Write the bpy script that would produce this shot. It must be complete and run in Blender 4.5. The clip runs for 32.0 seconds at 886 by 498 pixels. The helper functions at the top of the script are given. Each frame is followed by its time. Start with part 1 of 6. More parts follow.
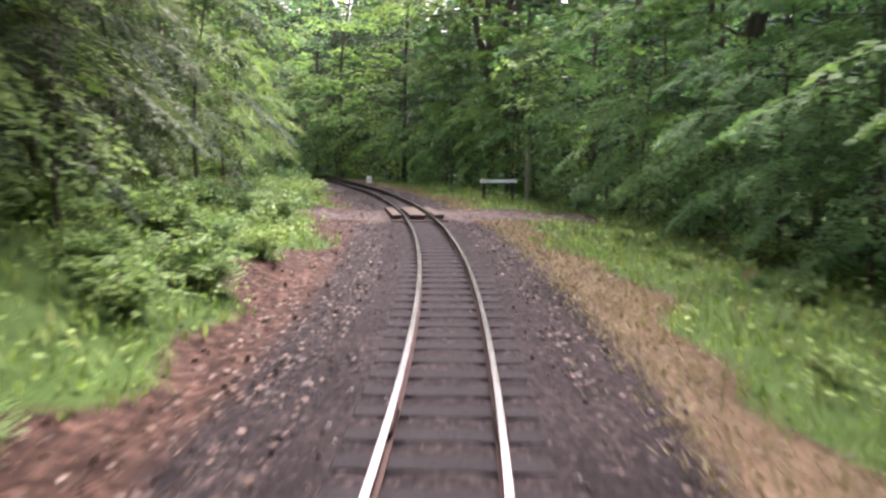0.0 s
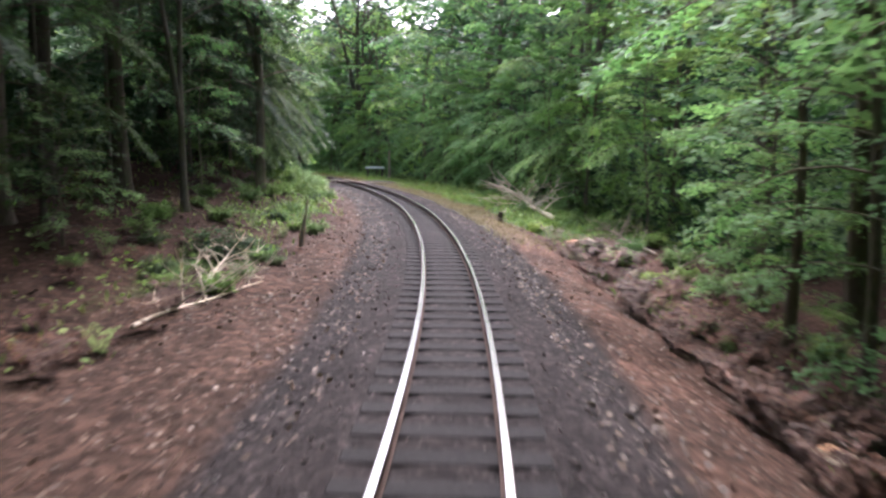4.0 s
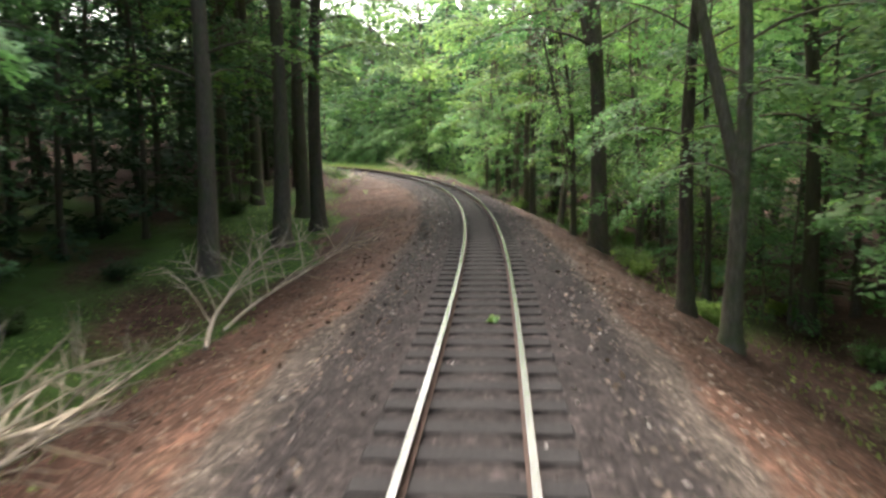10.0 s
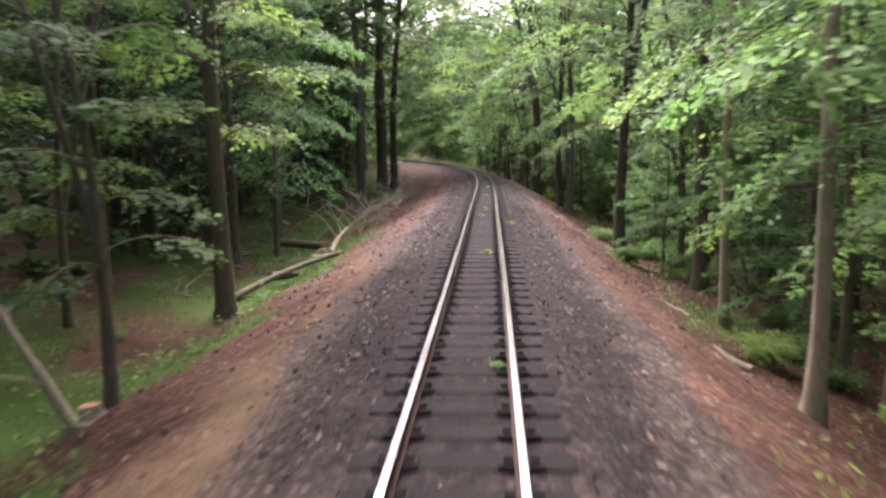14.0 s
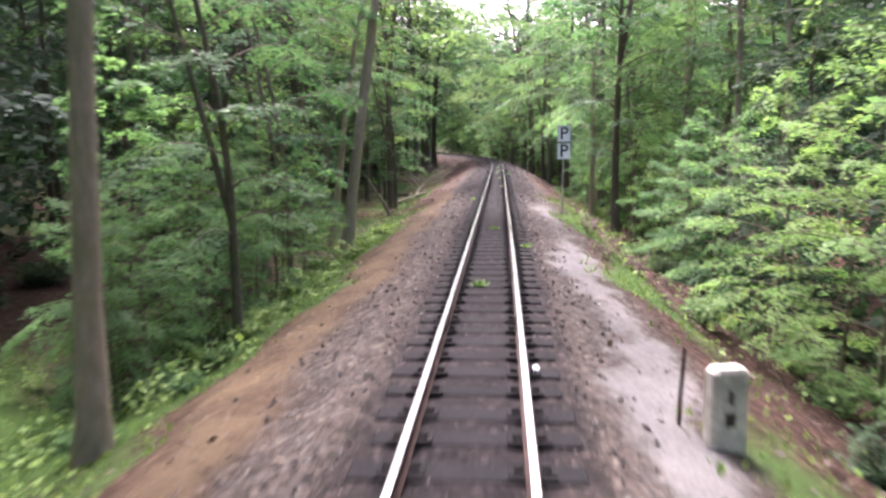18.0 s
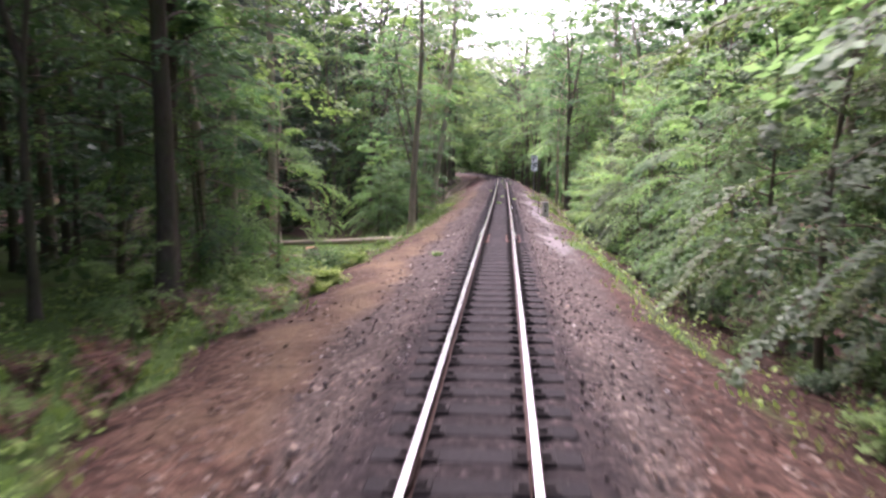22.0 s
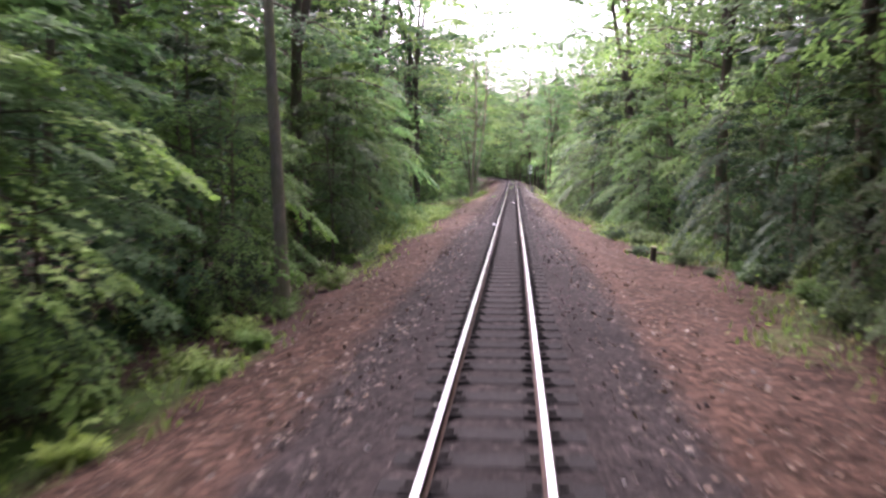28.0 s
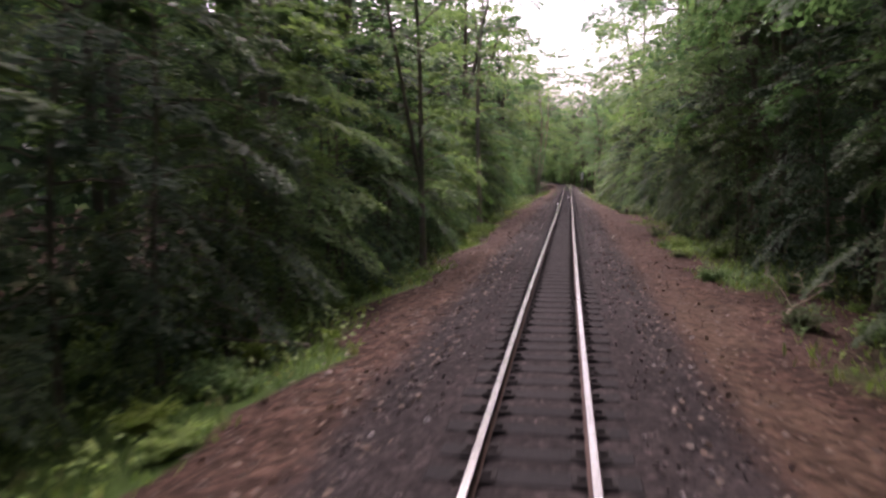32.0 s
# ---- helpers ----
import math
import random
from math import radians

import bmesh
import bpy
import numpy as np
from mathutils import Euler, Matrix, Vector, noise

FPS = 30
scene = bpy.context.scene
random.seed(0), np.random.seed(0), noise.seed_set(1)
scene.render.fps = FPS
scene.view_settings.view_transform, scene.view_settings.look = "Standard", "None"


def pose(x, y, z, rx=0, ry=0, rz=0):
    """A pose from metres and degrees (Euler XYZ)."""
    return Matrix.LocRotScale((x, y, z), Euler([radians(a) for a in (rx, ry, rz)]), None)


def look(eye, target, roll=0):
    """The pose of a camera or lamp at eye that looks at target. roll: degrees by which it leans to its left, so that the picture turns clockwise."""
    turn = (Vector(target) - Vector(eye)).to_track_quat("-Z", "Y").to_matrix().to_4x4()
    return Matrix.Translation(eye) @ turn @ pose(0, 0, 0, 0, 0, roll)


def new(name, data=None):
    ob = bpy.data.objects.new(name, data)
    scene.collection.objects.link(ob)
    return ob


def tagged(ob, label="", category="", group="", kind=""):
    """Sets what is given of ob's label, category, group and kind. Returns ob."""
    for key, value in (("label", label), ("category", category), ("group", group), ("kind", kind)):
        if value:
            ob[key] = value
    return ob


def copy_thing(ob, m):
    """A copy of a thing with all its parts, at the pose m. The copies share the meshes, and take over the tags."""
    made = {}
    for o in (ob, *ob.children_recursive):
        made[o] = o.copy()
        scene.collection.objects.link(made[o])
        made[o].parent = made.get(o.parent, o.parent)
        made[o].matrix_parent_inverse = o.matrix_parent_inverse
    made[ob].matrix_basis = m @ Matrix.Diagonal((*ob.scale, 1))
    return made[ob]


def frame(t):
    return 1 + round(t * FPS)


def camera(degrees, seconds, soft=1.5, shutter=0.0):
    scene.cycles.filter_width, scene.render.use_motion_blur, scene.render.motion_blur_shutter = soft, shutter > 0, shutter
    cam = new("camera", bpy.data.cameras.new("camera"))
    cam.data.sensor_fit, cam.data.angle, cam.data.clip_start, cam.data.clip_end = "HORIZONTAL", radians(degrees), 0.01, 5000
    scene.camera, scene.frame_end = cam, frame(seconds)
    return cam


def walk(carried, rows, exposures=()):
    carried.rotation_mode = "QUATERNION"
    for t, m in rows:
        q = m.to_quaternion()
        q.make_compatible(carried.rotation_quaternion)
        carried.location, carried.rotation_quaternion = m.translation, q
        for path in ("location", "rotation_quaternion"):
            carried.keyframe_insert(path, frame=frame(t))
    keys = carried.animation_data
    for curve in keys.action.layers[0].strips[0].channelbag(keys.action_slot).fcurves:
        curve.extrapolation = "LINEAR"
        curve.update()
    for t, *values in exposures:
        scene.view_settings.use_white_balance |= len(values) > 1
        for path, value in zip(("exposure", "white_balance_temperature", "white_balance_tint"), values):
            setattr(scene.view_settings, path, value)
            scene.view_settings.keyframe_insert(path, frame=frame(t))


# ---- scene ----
# A single-track narrow-gauge railway through a beech wood, seen from the end of a train.
# Places along the line are given as u (marks along the track, MARK metres apart, 0 near the path's end),
# s (metres to the side) and a height over the rail tops.
PATH = [
    (0.0, pose(-9.836, 217.135, 1.681, 82.98, -0.36, 29.23)),
    (0.5, pose(-8.488, 214.109, 1.659, 82.99, -0.37, 27.39)),
    (1.0, pose(-7.226, 211.056, 1.640, 82.99, -0.14, 26.10)),
    (1.5, pose(-6.050, 208.006, 1.623, 83.05, -0.33, 24.70)),
    (2.0, pose(-4.953, 204.918, 1.619, 83.18, -0.17, 22.87)),
    (2.5, pose(-3.927, 201.745, 1.612, 82.98, -0.24, 21.75)),
    (3.0, pose(-2.970, 198.483, 1.607, 82.85, -0.43, 20.26)),
    (3.5, pose(-2.090, 195.159, 1.598, 83.06, -0.39, 18.87)),
    (4.0, pose(-1.300, 191.806, 1.593, 83.04, -0.71, 16.96)),
    (4.5, pose(-0.616, 188.412, 1.578, 83.25, -0.84, 14.26)),
    (5.0, pose(-0.031, 184.992, 1.566, 83.07, -0.94, 12.48)),
    (5.5, pose(0.456, 181.555, 1.556, 82.83, -1.04, 10.90)),
    (6.0, pose(0.852, 178.107, 1.548, 82.59, -1.11, 9.45)),
    (6.5, pose(1.159, 174.653, 1.541, 82.41, -1.14, 8.09)),
    (7.0, pose(1.386, 171.210, 1.535, 82.63, -0.80, 6.76)),
    (7.5, pose(1.543, 167.765, 1.533, 82.64, -0.63, 5.71)),
    (8.0, pose(1.641, 164.324, 1.534, 82.55, -0.47, 4.60)),
    (8.5, pose(1.674, 160.902, 1.542, 82.38, -0.15, 4.40)),
    (9.0, pose(1.670, 157.478, 1.553, 82.48, 0.05, 4.62)),
    (9.5, pose(1.657, 154.038, 1.558, 82.59, 0.05, 4.46)),
    (10.0, pose(1.633, 150.578, 1.563, 82.46, 0.58, 4.00)),
    (10.5, pose(1.607, 147.109, 1.577, 82.03, 0.86, 6.30)),
    (11.0, pose(1.585, 143.649, 1.592, 82.00, 1.16, 5.76)),
    (11.5, pose(1.580, 140.193, 1.600, 82.24, 1.12, 2.94)),
    (12.0, pose(1.574, 136.702, 1.607, 82.33, 0.80, 2.52)),
    (12.5, pose(1.542, 133.183, 1.618, 82.27, 0.76, 2.43)),
    (13.0, pose(1.506, 129.678, 1.629, 82.14, 0.84, 2.56)),
    (13.5, pose(1.480, 126.208, 1.636, 82.11, 0.94, 2.84)),
    (14.0, pose(1.455, 122.770, 1.643, 82.12, 0.85, 3.13)),
    (14.5, pose(1.427, 119.369, 1.650, 81.93, 0.90, 3.19)),
    (15.0, pose(1.400, 116.001, 1.657, 81.79, 0.91, 3.50)),
    (15.5, pose(1.373, 112.636, 1.664, 81.65, 0.92, 3.83)),
    (16.0, pose(1.343, 109.275, 1.670, 81.53, 0.92, 4.11)),
    (16.5, pose(1.310, 105.917, 1.675, 81.47, 0.90, 4.32)),
    (17.0, pose(1.277, 102.591, 1.680, 81.77, 0.73, 3.96)),
    (17.5, pose(1.243, 99.293, 1.681, 82.10, 0.50, 3.67)),
    (18.0, pose(1.208, 96.007, 1.683, 81.84, 0.63, 3.81)),
    (18.5, pose(1.176, 92.714, 1.683, 81.53, 0.49, 3.42)),
    (19.0, pose(1.148, 89.378, 1.684, 81.39, 0.08, 3.29)),
    (19.5, pose(1.090, 86.022, 1.695, 81.29, 0.28, 3.30)),
    (20.0, pose(1.037, 82.675, 1.706, 82.20, 0.26, 3.85)),
    (20.5, pose(1.006, 79.358, 1.717, 83.34, -0.20, 3.84)),
    (21.0, pose(0.972, 76.042, 1.725, 82.82, -0.49, 3.50)),
    (21.5, pose(0.927, 72.721, 1.724, 82.93, -0.16, 3.56)),
    (22.0, pose(0.881, 69.391, 1.723, 83.39, -0.07, 4.02)),
    (22.5, pose(0.832, 66.047, 1.719, 83.40, -0.19, 4.67)),
    (23.0, pose(0.783, 62.691, 1.717, 83.71, -0.16, 4.75)),
    (23.5, pose(0.747, 59.316, 1.717, 83.85, -0.25, 4.75)),
    (24.0, pose(0.712, 55.925, 1.717, 83.96, -0.17, 4.57)),
    (24.5, pose(0.677, 52.527, 1.715, 84.20, 0.16, 4.39)),
    (25.0, pose(0.640, 49.133, 1.715, 84.12, 0.39, 4.40)),
    (25.5, pose(0.609, 45.743, 1.719, 84.08, 0.23, 4.39)),
    (26.0, pose(0.569, 42.351, 1.723, 84.12, 0.32, 4.52)),
    (26.5, pose(0.527, 38.960, 1.729, 84.17, 0.46, 4.71)),
    (27.0, pose(0.484, 35.569, 1.736, 84.22, 0.59, 4.89)),
    (27.5, pose(0.441, 32.177, 1.744, 84.22, 0.65, 5.01)),
    (28.0, pose(0.403, 28.784, 1.753, 83.95, 0.29, 4.66)),
    (28.5, pose(0.360, 25.353, 1.766, 83.87, -0.07, 4.92)),
    (29.0, pose(0.319, 21.892, 1.780, 83.83, -0.09, 5.49)),
    (29.5, pose(0.279, 18.446, 1.794, 83.95, -0.15, 5.40)),
    (30.0, pose(0.240, 15.019, 1.808, 84.67, -0.07, 5.12)),
    (30.5, pose(0.205, 11.609, 1.824, 84.52, 0.05, 5.56)),
    (31.0, pose(0.178, 8.218, 1.839, 84.46, 0.34, 6.40)),
    (31.5, pose(0.171, 4.842, 1.855, 84.48, 0.27, 7.39)),
    (32.0, pose(0.172, 1.472, 1.871, 84.38, 0.15, 8.75)),
]
cam = camera(60.28, 32.0, soft=2.5, shutter=0.55)
walk(cam, PATH, exposures=((0.0, 2.82, 6050, 28), (2.0, 2.75, 5400, 9), (3.0, 3.15, 5650, 18), (4.0, 2.7, 5600, 20), (7.0, 2.7, 5150, 21), (8.0, 2.98, 5950, 23), (9.0, 3.4, 6250, 20), (10.0, 3.15, 6250, 6), (11.0, 2.9, 6050, 7), (12.0, 2.85, 5950, 16), (12.5, 2.9, 5900, 24), (13.0, 2.97, 5900, 41), (14.0, 2.8, 6150, 27), (14.5, 2.85, 6100, 25), (16.5, 3.25, 5950, 24), (17.0, 3.3, 5950, 25), (18.0, 3.0, 5800, 25), (19.0, 2.82, 5500, 26), (20.0, 2.55, 5600, 18), (21.0, 2.45, 5950, 37), (22.0, 2.7, 5850, 37), (23.0, 3.05, 6000, 27), (25.0, 2.75, 6000, 25), (28.0, 2.7, 5850, 34), (29.0, 2.58, 5900, 38), (30.0, 2.75, 6000, 46), (31.0, 2.22, 6050, 38), (32.0, 1.68, 6200, 35)))

# ---- sky and sun ----
SUN_EL, SUN_AZ = radians(55), radians(346)
world = bpy.data.worlds.new("world")
scene.world = world
world.use_nodes = True
wn = world.node_tree
sky = wn.nodes.new("ShaderNodeTexSky")
sky.sky_type = "NISHITA"
sky.sun_disc = False
sky.sun_elevation, sky.sun_rotation = SUN_EL, SUN_AZ
sky.air_density, sky.dust_density, sky.ozone_density = 0.6, 9.0, 0.0
wn.links.new(sky.outputs[0], wn.nodes["Background"].inputs[0])
wn.nodes["Background"].inputs[1].default_value = 0.135
sun = new("sun", bpy.data.lights.new("sun", "SUN"))
sun.data.energy, sun.data.angle, sun.data.color = 2.0, radians(20), (1.0, 0.96, 0.90)
sun.matrix_world = look((0, 0, 60), Vector((0, 0, 60)) - Vector((math.sin(SUN_AZ) * math.cos(SUN_EL), math.cos(SUN_AZ) * math.cos(SUN_EL), math.sin(SUN_EL))))

# ---- materials ----


def mat(name, rough=0.8, metal=0.0):
    m = bpy.data.materials.new(name)
    m.use_nodes = True
    b = m.node_tree.nodes["Principled BSDF"]
    b.inputs["Roughness"].default_value, b.inputs["Metallic"].default_value = rough, metal
    b.inputs["Specular IOR Level"].default_value = 0.5 if rough < 0.6 else 0.05
    return m, m.node_tree, b


def node(nt, kind, **values):
    n = nt.nodes.new(kind)
    for key, value in values.items():
        n.inputs[key.replace("_", " ")].default_value = value
    return n


def ramp(nt, source, stops):
    r = nt.nodes.new("ShaderNodeValToRGB")
    els = r.color_ramp.elements
    while len(els) < len(stops):
        els.new(0.5)
    for e, (at, col) in zip(els, stops):
        e.position, e.color = at, (*col, 1)
    nt.links.new(source, r.inputs[0])
    return r.outputs[0]


def noise_tex(nt, scale, detail=4.0, vec=None, rough=0.55):
    n = node(nt, "ShaderNodeTexNoise", Scale=scale, Detail=detail, Roughness=rough)
    if vec is not None:
        nt.links.new(vec, n.inputs["Vector"])
    return n.outputs[0]


def mix(nt, fac, a, b, how="MIX"):
    n = nt.nodes.new("ShaderNodeMix")
    n.data_type, n.blend_type = "RGBA", how
    for sock, v in ((n.inputs[0], fac), (n.inputs[6], a), (n.inputs[7], b)):
        if isinstance(v, (int, float)):
            sock.default_value = v
        elif isinstance(v, tuple):
            sock.default_value = (*v, 1)
        else:
            nt.links.new(v, sock)
    return n.outputs[2]


def bump(nt, b, height, strength, distance):
    n = node(nt, "ShaderNodeBump", Strength=strength, Distance=distance)
    nt.links.new(height, n.inputs["Height"])
    nt.links.new(n.outputs[0], b.inputs["Normal"])


def where(nt):
    return nt.nodes.new("ShaderNodeNewGeometry").outputs["Position"]


def leaf_mat(name, dark, mid, light, glow_share=0.4, dry=None):
    """Thin leaves: each one has its own tint, the light shines partly through."""
    m, nt, b = mat(name, 0.62)
    geo = nt.nodes.new("ShaderNodeNewGeometry")
    info = nt.nodes.new("ShaderNodeObjectInfo")
    col = ramp(nt, geo.outputs["Random Per Island"], [(0.0, dark), (0.55, mid), (1.0, light)])
    big = noise_tex(nt, 0.35, 2.0, geo.outputs["Position"])
    col = mix(nt, ramp(nt, big, [(0.35, (0, 0, 0)), (0.65, (1, 1, 1))]), mix(nt, 1.0, col, (0.72, 0.80, 0.78), "MULTIPLY"), col)
    tint = ramp(nt, info.outputs["Random"], [(0.0, (0.62, 0.74, 0.80)), (0.5, (1.0, 1.0, 1.0)), (1.0, (1.3, 1.18, 0.85))])
    col = mix(nt, 1.0, col, tint, "MULTIPLY")
    if dry:
        col = mix(nt, ramp(nt, noise_tex(nt, 2.0, 3.0, geo.outputs["Position"]), [(0.56, (0, 0, 0)), (0.66, (1, 1, 1))]), col, dry)
    nt.links.new(col, b.inputs["Base Color"])
    b.inputs["Specular IOR Level"].default_value = 0.12
    t = nt.nodes.new("ShaderNodeBsdfTranslucent")
    nt.links.new(mix(nt, 1.0, col, (1.15, 1.25, 0.84), "MULTIPLY"), t.inputs[0])
    s = nt.nodes.new("ShaderNodeMixShader")
    s.inputs[0].default_value = glow_share
    nt.links.new(b.outputs[0], s.inputs[1])
    nt.links.new(t.outputs[0], s.inputs[2])
    nt.links.new(s.outputs[0], nt.nodes["Material Output"].inputs[0])
    return m


LEAF = leaf_mat("beech_leaf", (0.105, 0.165, 0.072), (0.127, 0.195, 0.085), (0.154, 0.225, 0.101), 0.52)
# Beech leaf darkened: shade of edge, deep and far trees put in the colour.
LEAF_DARK = leaf_mat("painted_shade_leaf", (0.046, 0.070, 0.036), (0.058, 0.085, 0.043), (0.072, 0.105, 0.052), 0.42)
# Fresh green; on edge and far trees its lightness stands for sun and haze.
LEAF_FRESH_LIT = leaf_mat("fresh_sunlit_leaf", (0.142, 0.235, 0.092), (0.165, 0.268, 0.104), (0.198, 0.305, 0.120), 0.52)
NETTLE = leaf_mat("nettle_leaf", (0.150, 0.215, 0.062), (0.195, 0.272, 0.076), (0.245, 0.325, 0.092), 0.42)
HERB = leaf_mat("herb_leaf", (0.095, 0.155, 0.052), (0.135, 0.205, 0.068), (0.180, 0.260, 0.085), 0.34)
GRASS = leaf_mat("grass_blade", (0.085, 0.135, 0.040), (0.135, 0.195, 0.058), (0.19, 0.24, 0.08), 0.3, dry=(0.17, 0.14, 0.075))
STRAW = leaf_mat("dry_grass", (0.121, 0.088, 0.039), (0.182, 0.138, 0.066), (0.231, 0.182, 0.094), 0.2)
BRACKEN = leaf_mat("dead_bracken", (0.040, 0.016, 0.011), (0.075, 0.032, 0.020), (0.12, 0.058, 0.036), 0.15)
LITTER = leaf_mat("fallen_leaf", (0.036, 0.022, 0.015), (0.078, 0.051, 0.036), (0.155, 0.102, 0.072), 0.05)


def bark_mat(name, dark, light, moss):
    m, nt, b = mat(name, 0.88)
    pos = where(nt)
    st = node(nt, "ShaderNodeMapping")
    st.inputs["Scale"].default_value = (1, 1, 0.22)
    nt.links.new(pos, st.inputs[0])
    grain = noise_tex(nt, 22.0, 6.0, st.outputs[0], 0.65)
    patch = noise_tex(nt, 2.2, 3.0, pos)
    col = ramp(nt, grain, [(0.3, dark), (0.7, light)])
    col = mix(nt, ramp(nt, patch, [(0.45, (0, 0, 0)), (0.7, (0.75, 0.75, 0.75))]), col, moss)
    info = nt.nodes.new("ShaderNodeObjectInfo")
    col = mix(nt, 1.0, col, ramp(nt, info.outputs["Random"], [(0, (0.75, 0.74, 0.72)), (1, (1.2, 1.15, 1.1))]), "MULTIPLY")
    nt.links.new(col, b.inputs["Base Color"])
    bump(nt, b, grain, 0.6, 0.02)
    return m


BARK = bark_mat("beech_bark", (0.075, 0.065, 0.052), (0.17, 0.15, 0.12), (0.085, 0.10, 0.05))
BARK_PALE = bark_mat("pale_bark", (0.19, 0.16, 0.12), (0.36, 0.31, 0.25), (0.21, 0.20, 0.13))
BARK_DARK = bark_mat("dark_bark", (0.058, 0.047, 0.038), (0.125, 0.104, 0.085), (0.075, 0.085, 0.045))
BLEACHED = bark_mat("bleached_wood", (0.32, 0.27, 0.21), (0.58, 0.52, 0.43), (0.38, 0.32, 0.24))
DEADWOOD = bark_mat("dead_wood", (0.15, 0.125, 0.098), (0.33, 0.285, 0.235), (0.19, 0.155, 0.11))


def plain(name, col, rough=0.8, metal=0.0, vary=0.3, scale=9.0, bumpy=0.3, far=0.01):
    m, nt, b = mat(name, rough, metal)
    pos = where(nt)
    n1, n2 = noise_tex(nt, scale, 6.0, pos), noise_tex(nt, scale * 0.13, 3.0, pos)
    lo = tuple(c * (1 - vary) for c in col)
    hi = tuple(min(1, c * (1 + vary)) for c in col)
    c1 = ramp(nt, n1, [(0.3, lo), (0.7, hi)])
    c1 = mix(nt, 0.6, c1, mix(nt, 1.0, c1, ramp(nt, n2, [(0.35, (0.6, 0.6, 0.6)), (0.65, (1.25, 1.25, 1.25))]), "MULTIPLY"))
    nt.links.new(c1, b.inputs["Base Color"])
    bump(nt, b, n1, bumpy, far)
    return m


# Dark green with the far wood's shade already in it.
FAR_GREEN = plain("shaded_distant_foliage", (0.035, 0.065, 0.032), 0.95, vary=0.7, scale=2.5, bumpy=1.0, far=0.4)
CUT = plain("cut_wood", (0.34, 0.19, 0.11), 0.75, vary=0.2)
WHITE = plain("white_paint", (0.84, 0.84, 0.82), 0.45, vary=0.06)
BLACK = plain("black_paint", (0.02, 0.02, 0.02), 0.5, vary=0.2)
CONCRETE = plain("weathered_concrete", (0.46, 0.43, 0.37), 0.9, vary=0.25, scale=14)
STEEL_POST = plain("galvanised_steel", (0.33, 0.33, 0.31), 0.5, 0.6, vary=0.15)
WOOD_OLD = plain("old_timber", (0.062, 0.050, 0.040), 0.9, vary=0.4, scale=20)
RAIL_TOP = plain("worn_rail_head", (0.225, 0.22, 0.215), 0.22, 1.0, vary=0.08, bumpy=0.02)
RAIL_SIDE = plain("rusty_rail", (0.040, 0.026, 0.021), 0.85, 0.0, vary=0.35, scale=25)
OILED = plain("oily_iron", (0.013, 0.0115, 0.011), 0.9, 0.0, vary=0.4, scale=25)
RUST_PALE = plain("pale_rust", (0.105, 0.058, 0.044), 0.85, 0.0, vary=0.6, scale=30)
RUST = plain("bright_rust", (0.070, 0.035, 0.026), 0.85, 0.0, vary=0.5, scale=30)


def sleeper_mat(name, greased):
    """Old oiled timber; each sleeper is blackest where the grease of the rails has run."""
    m, nt, b = mat(name, 0.85)
    pos = where(nt)
    info = nt.nodes.new("ShaderNodeObjectInfo")
    n1, n2 = noise_tex(nt, 30, 6, pos, 0.7), noise_tex(nt, 3.5, 3, pos)
    col = ramp(nt, n1, [(0.3, (0.0055, 0.0050, 0.0052)), (0.72, (0.0165, 0.0148, 0.0150))])
    col = mix(nt, ramp(nt, n2, [(0.5, (0, 0, 0)), (0.7, (0.7, 0.7, 0.7))]), col, (0.0150, 0.0136, 0.0136))
    col = mix(nt, 1.0, col, ramp(nt, info.outputs["Random"], [(0, (0.75, 0.75, 0.75)), (1, (1.2, 1.18, 1.17))]), "MULTIPLY")
    if greased:
        along = nt.nodes.new("ShaderNodeSeparateXYZ")
        nt.links.new(nt.nodes.new("ShaderNodeTexCoord").outputs["Object"], along.inputs[0])
        size = nt.nodes.new("ShaderNodeMath")
        size.operation = "ABSOLUTE"
        nt.links.new(along.outputs[0], size.inputs[0])
        worn = nt.nodes.new("ShaderNodeMath")
        worn.operation = "MULTIPLY_ADD"
        nt.links.new(n2, worn.inputs[0])
        worn.inputs[1].default_value = 0.12
        nt.links.new(size.outputs[0], worn.inputs[2])
        col = mix(nt, ramp(nt, worn.outputs[0], [(0.24, (0, 0, 0)), (0.34, (1, 1, 1)), (0.60, (0.9, 0.9, 0.9)), (0.74, (0.25, 0.25, 0.25))]), col, (0.009, 0.008, 0.008))
    nt.links.new(col, b.inputs["Base Color"])
    bump(nt, b, n1, 0.6, 0.01)
    return m


SLEEPER = sleeper_mat("sleeper_timber", True)
SLEEPER_FAR = sleeper_mat("dark_sleeper_timber", False)


def stone_mat():
    m, nt, b = mat("ballast_stone", 0.85)
    geo = nt.nodes.new("ShaderNodeNewGeometry")
    col = ramp(nt, geo.outputs["Random Per Island"], [(0.0, (0.034, 0.029, 0.028)), (0.45, (0.054, 0.045, 0.042)), (0.85, (0.105, 0.089, 0.083)), (0.97, (0.17, 0.155, 0.147)), (1.0, (0.34, 0.32, 0.30))])
    fine = noise_tex(nt, 60, 4, geo.outputs["Position"])
    col = mix(nt, 1.0, col, ramp(nt, fine, [(0.3, (0.75, 0.75, 0.75)), (0.7, (1.2, 1.2, 1.2))]), "MULTIPLY")
    nt.links.new(col, b.inputs["Base Color"])
    return m


STONE = stone_mat()


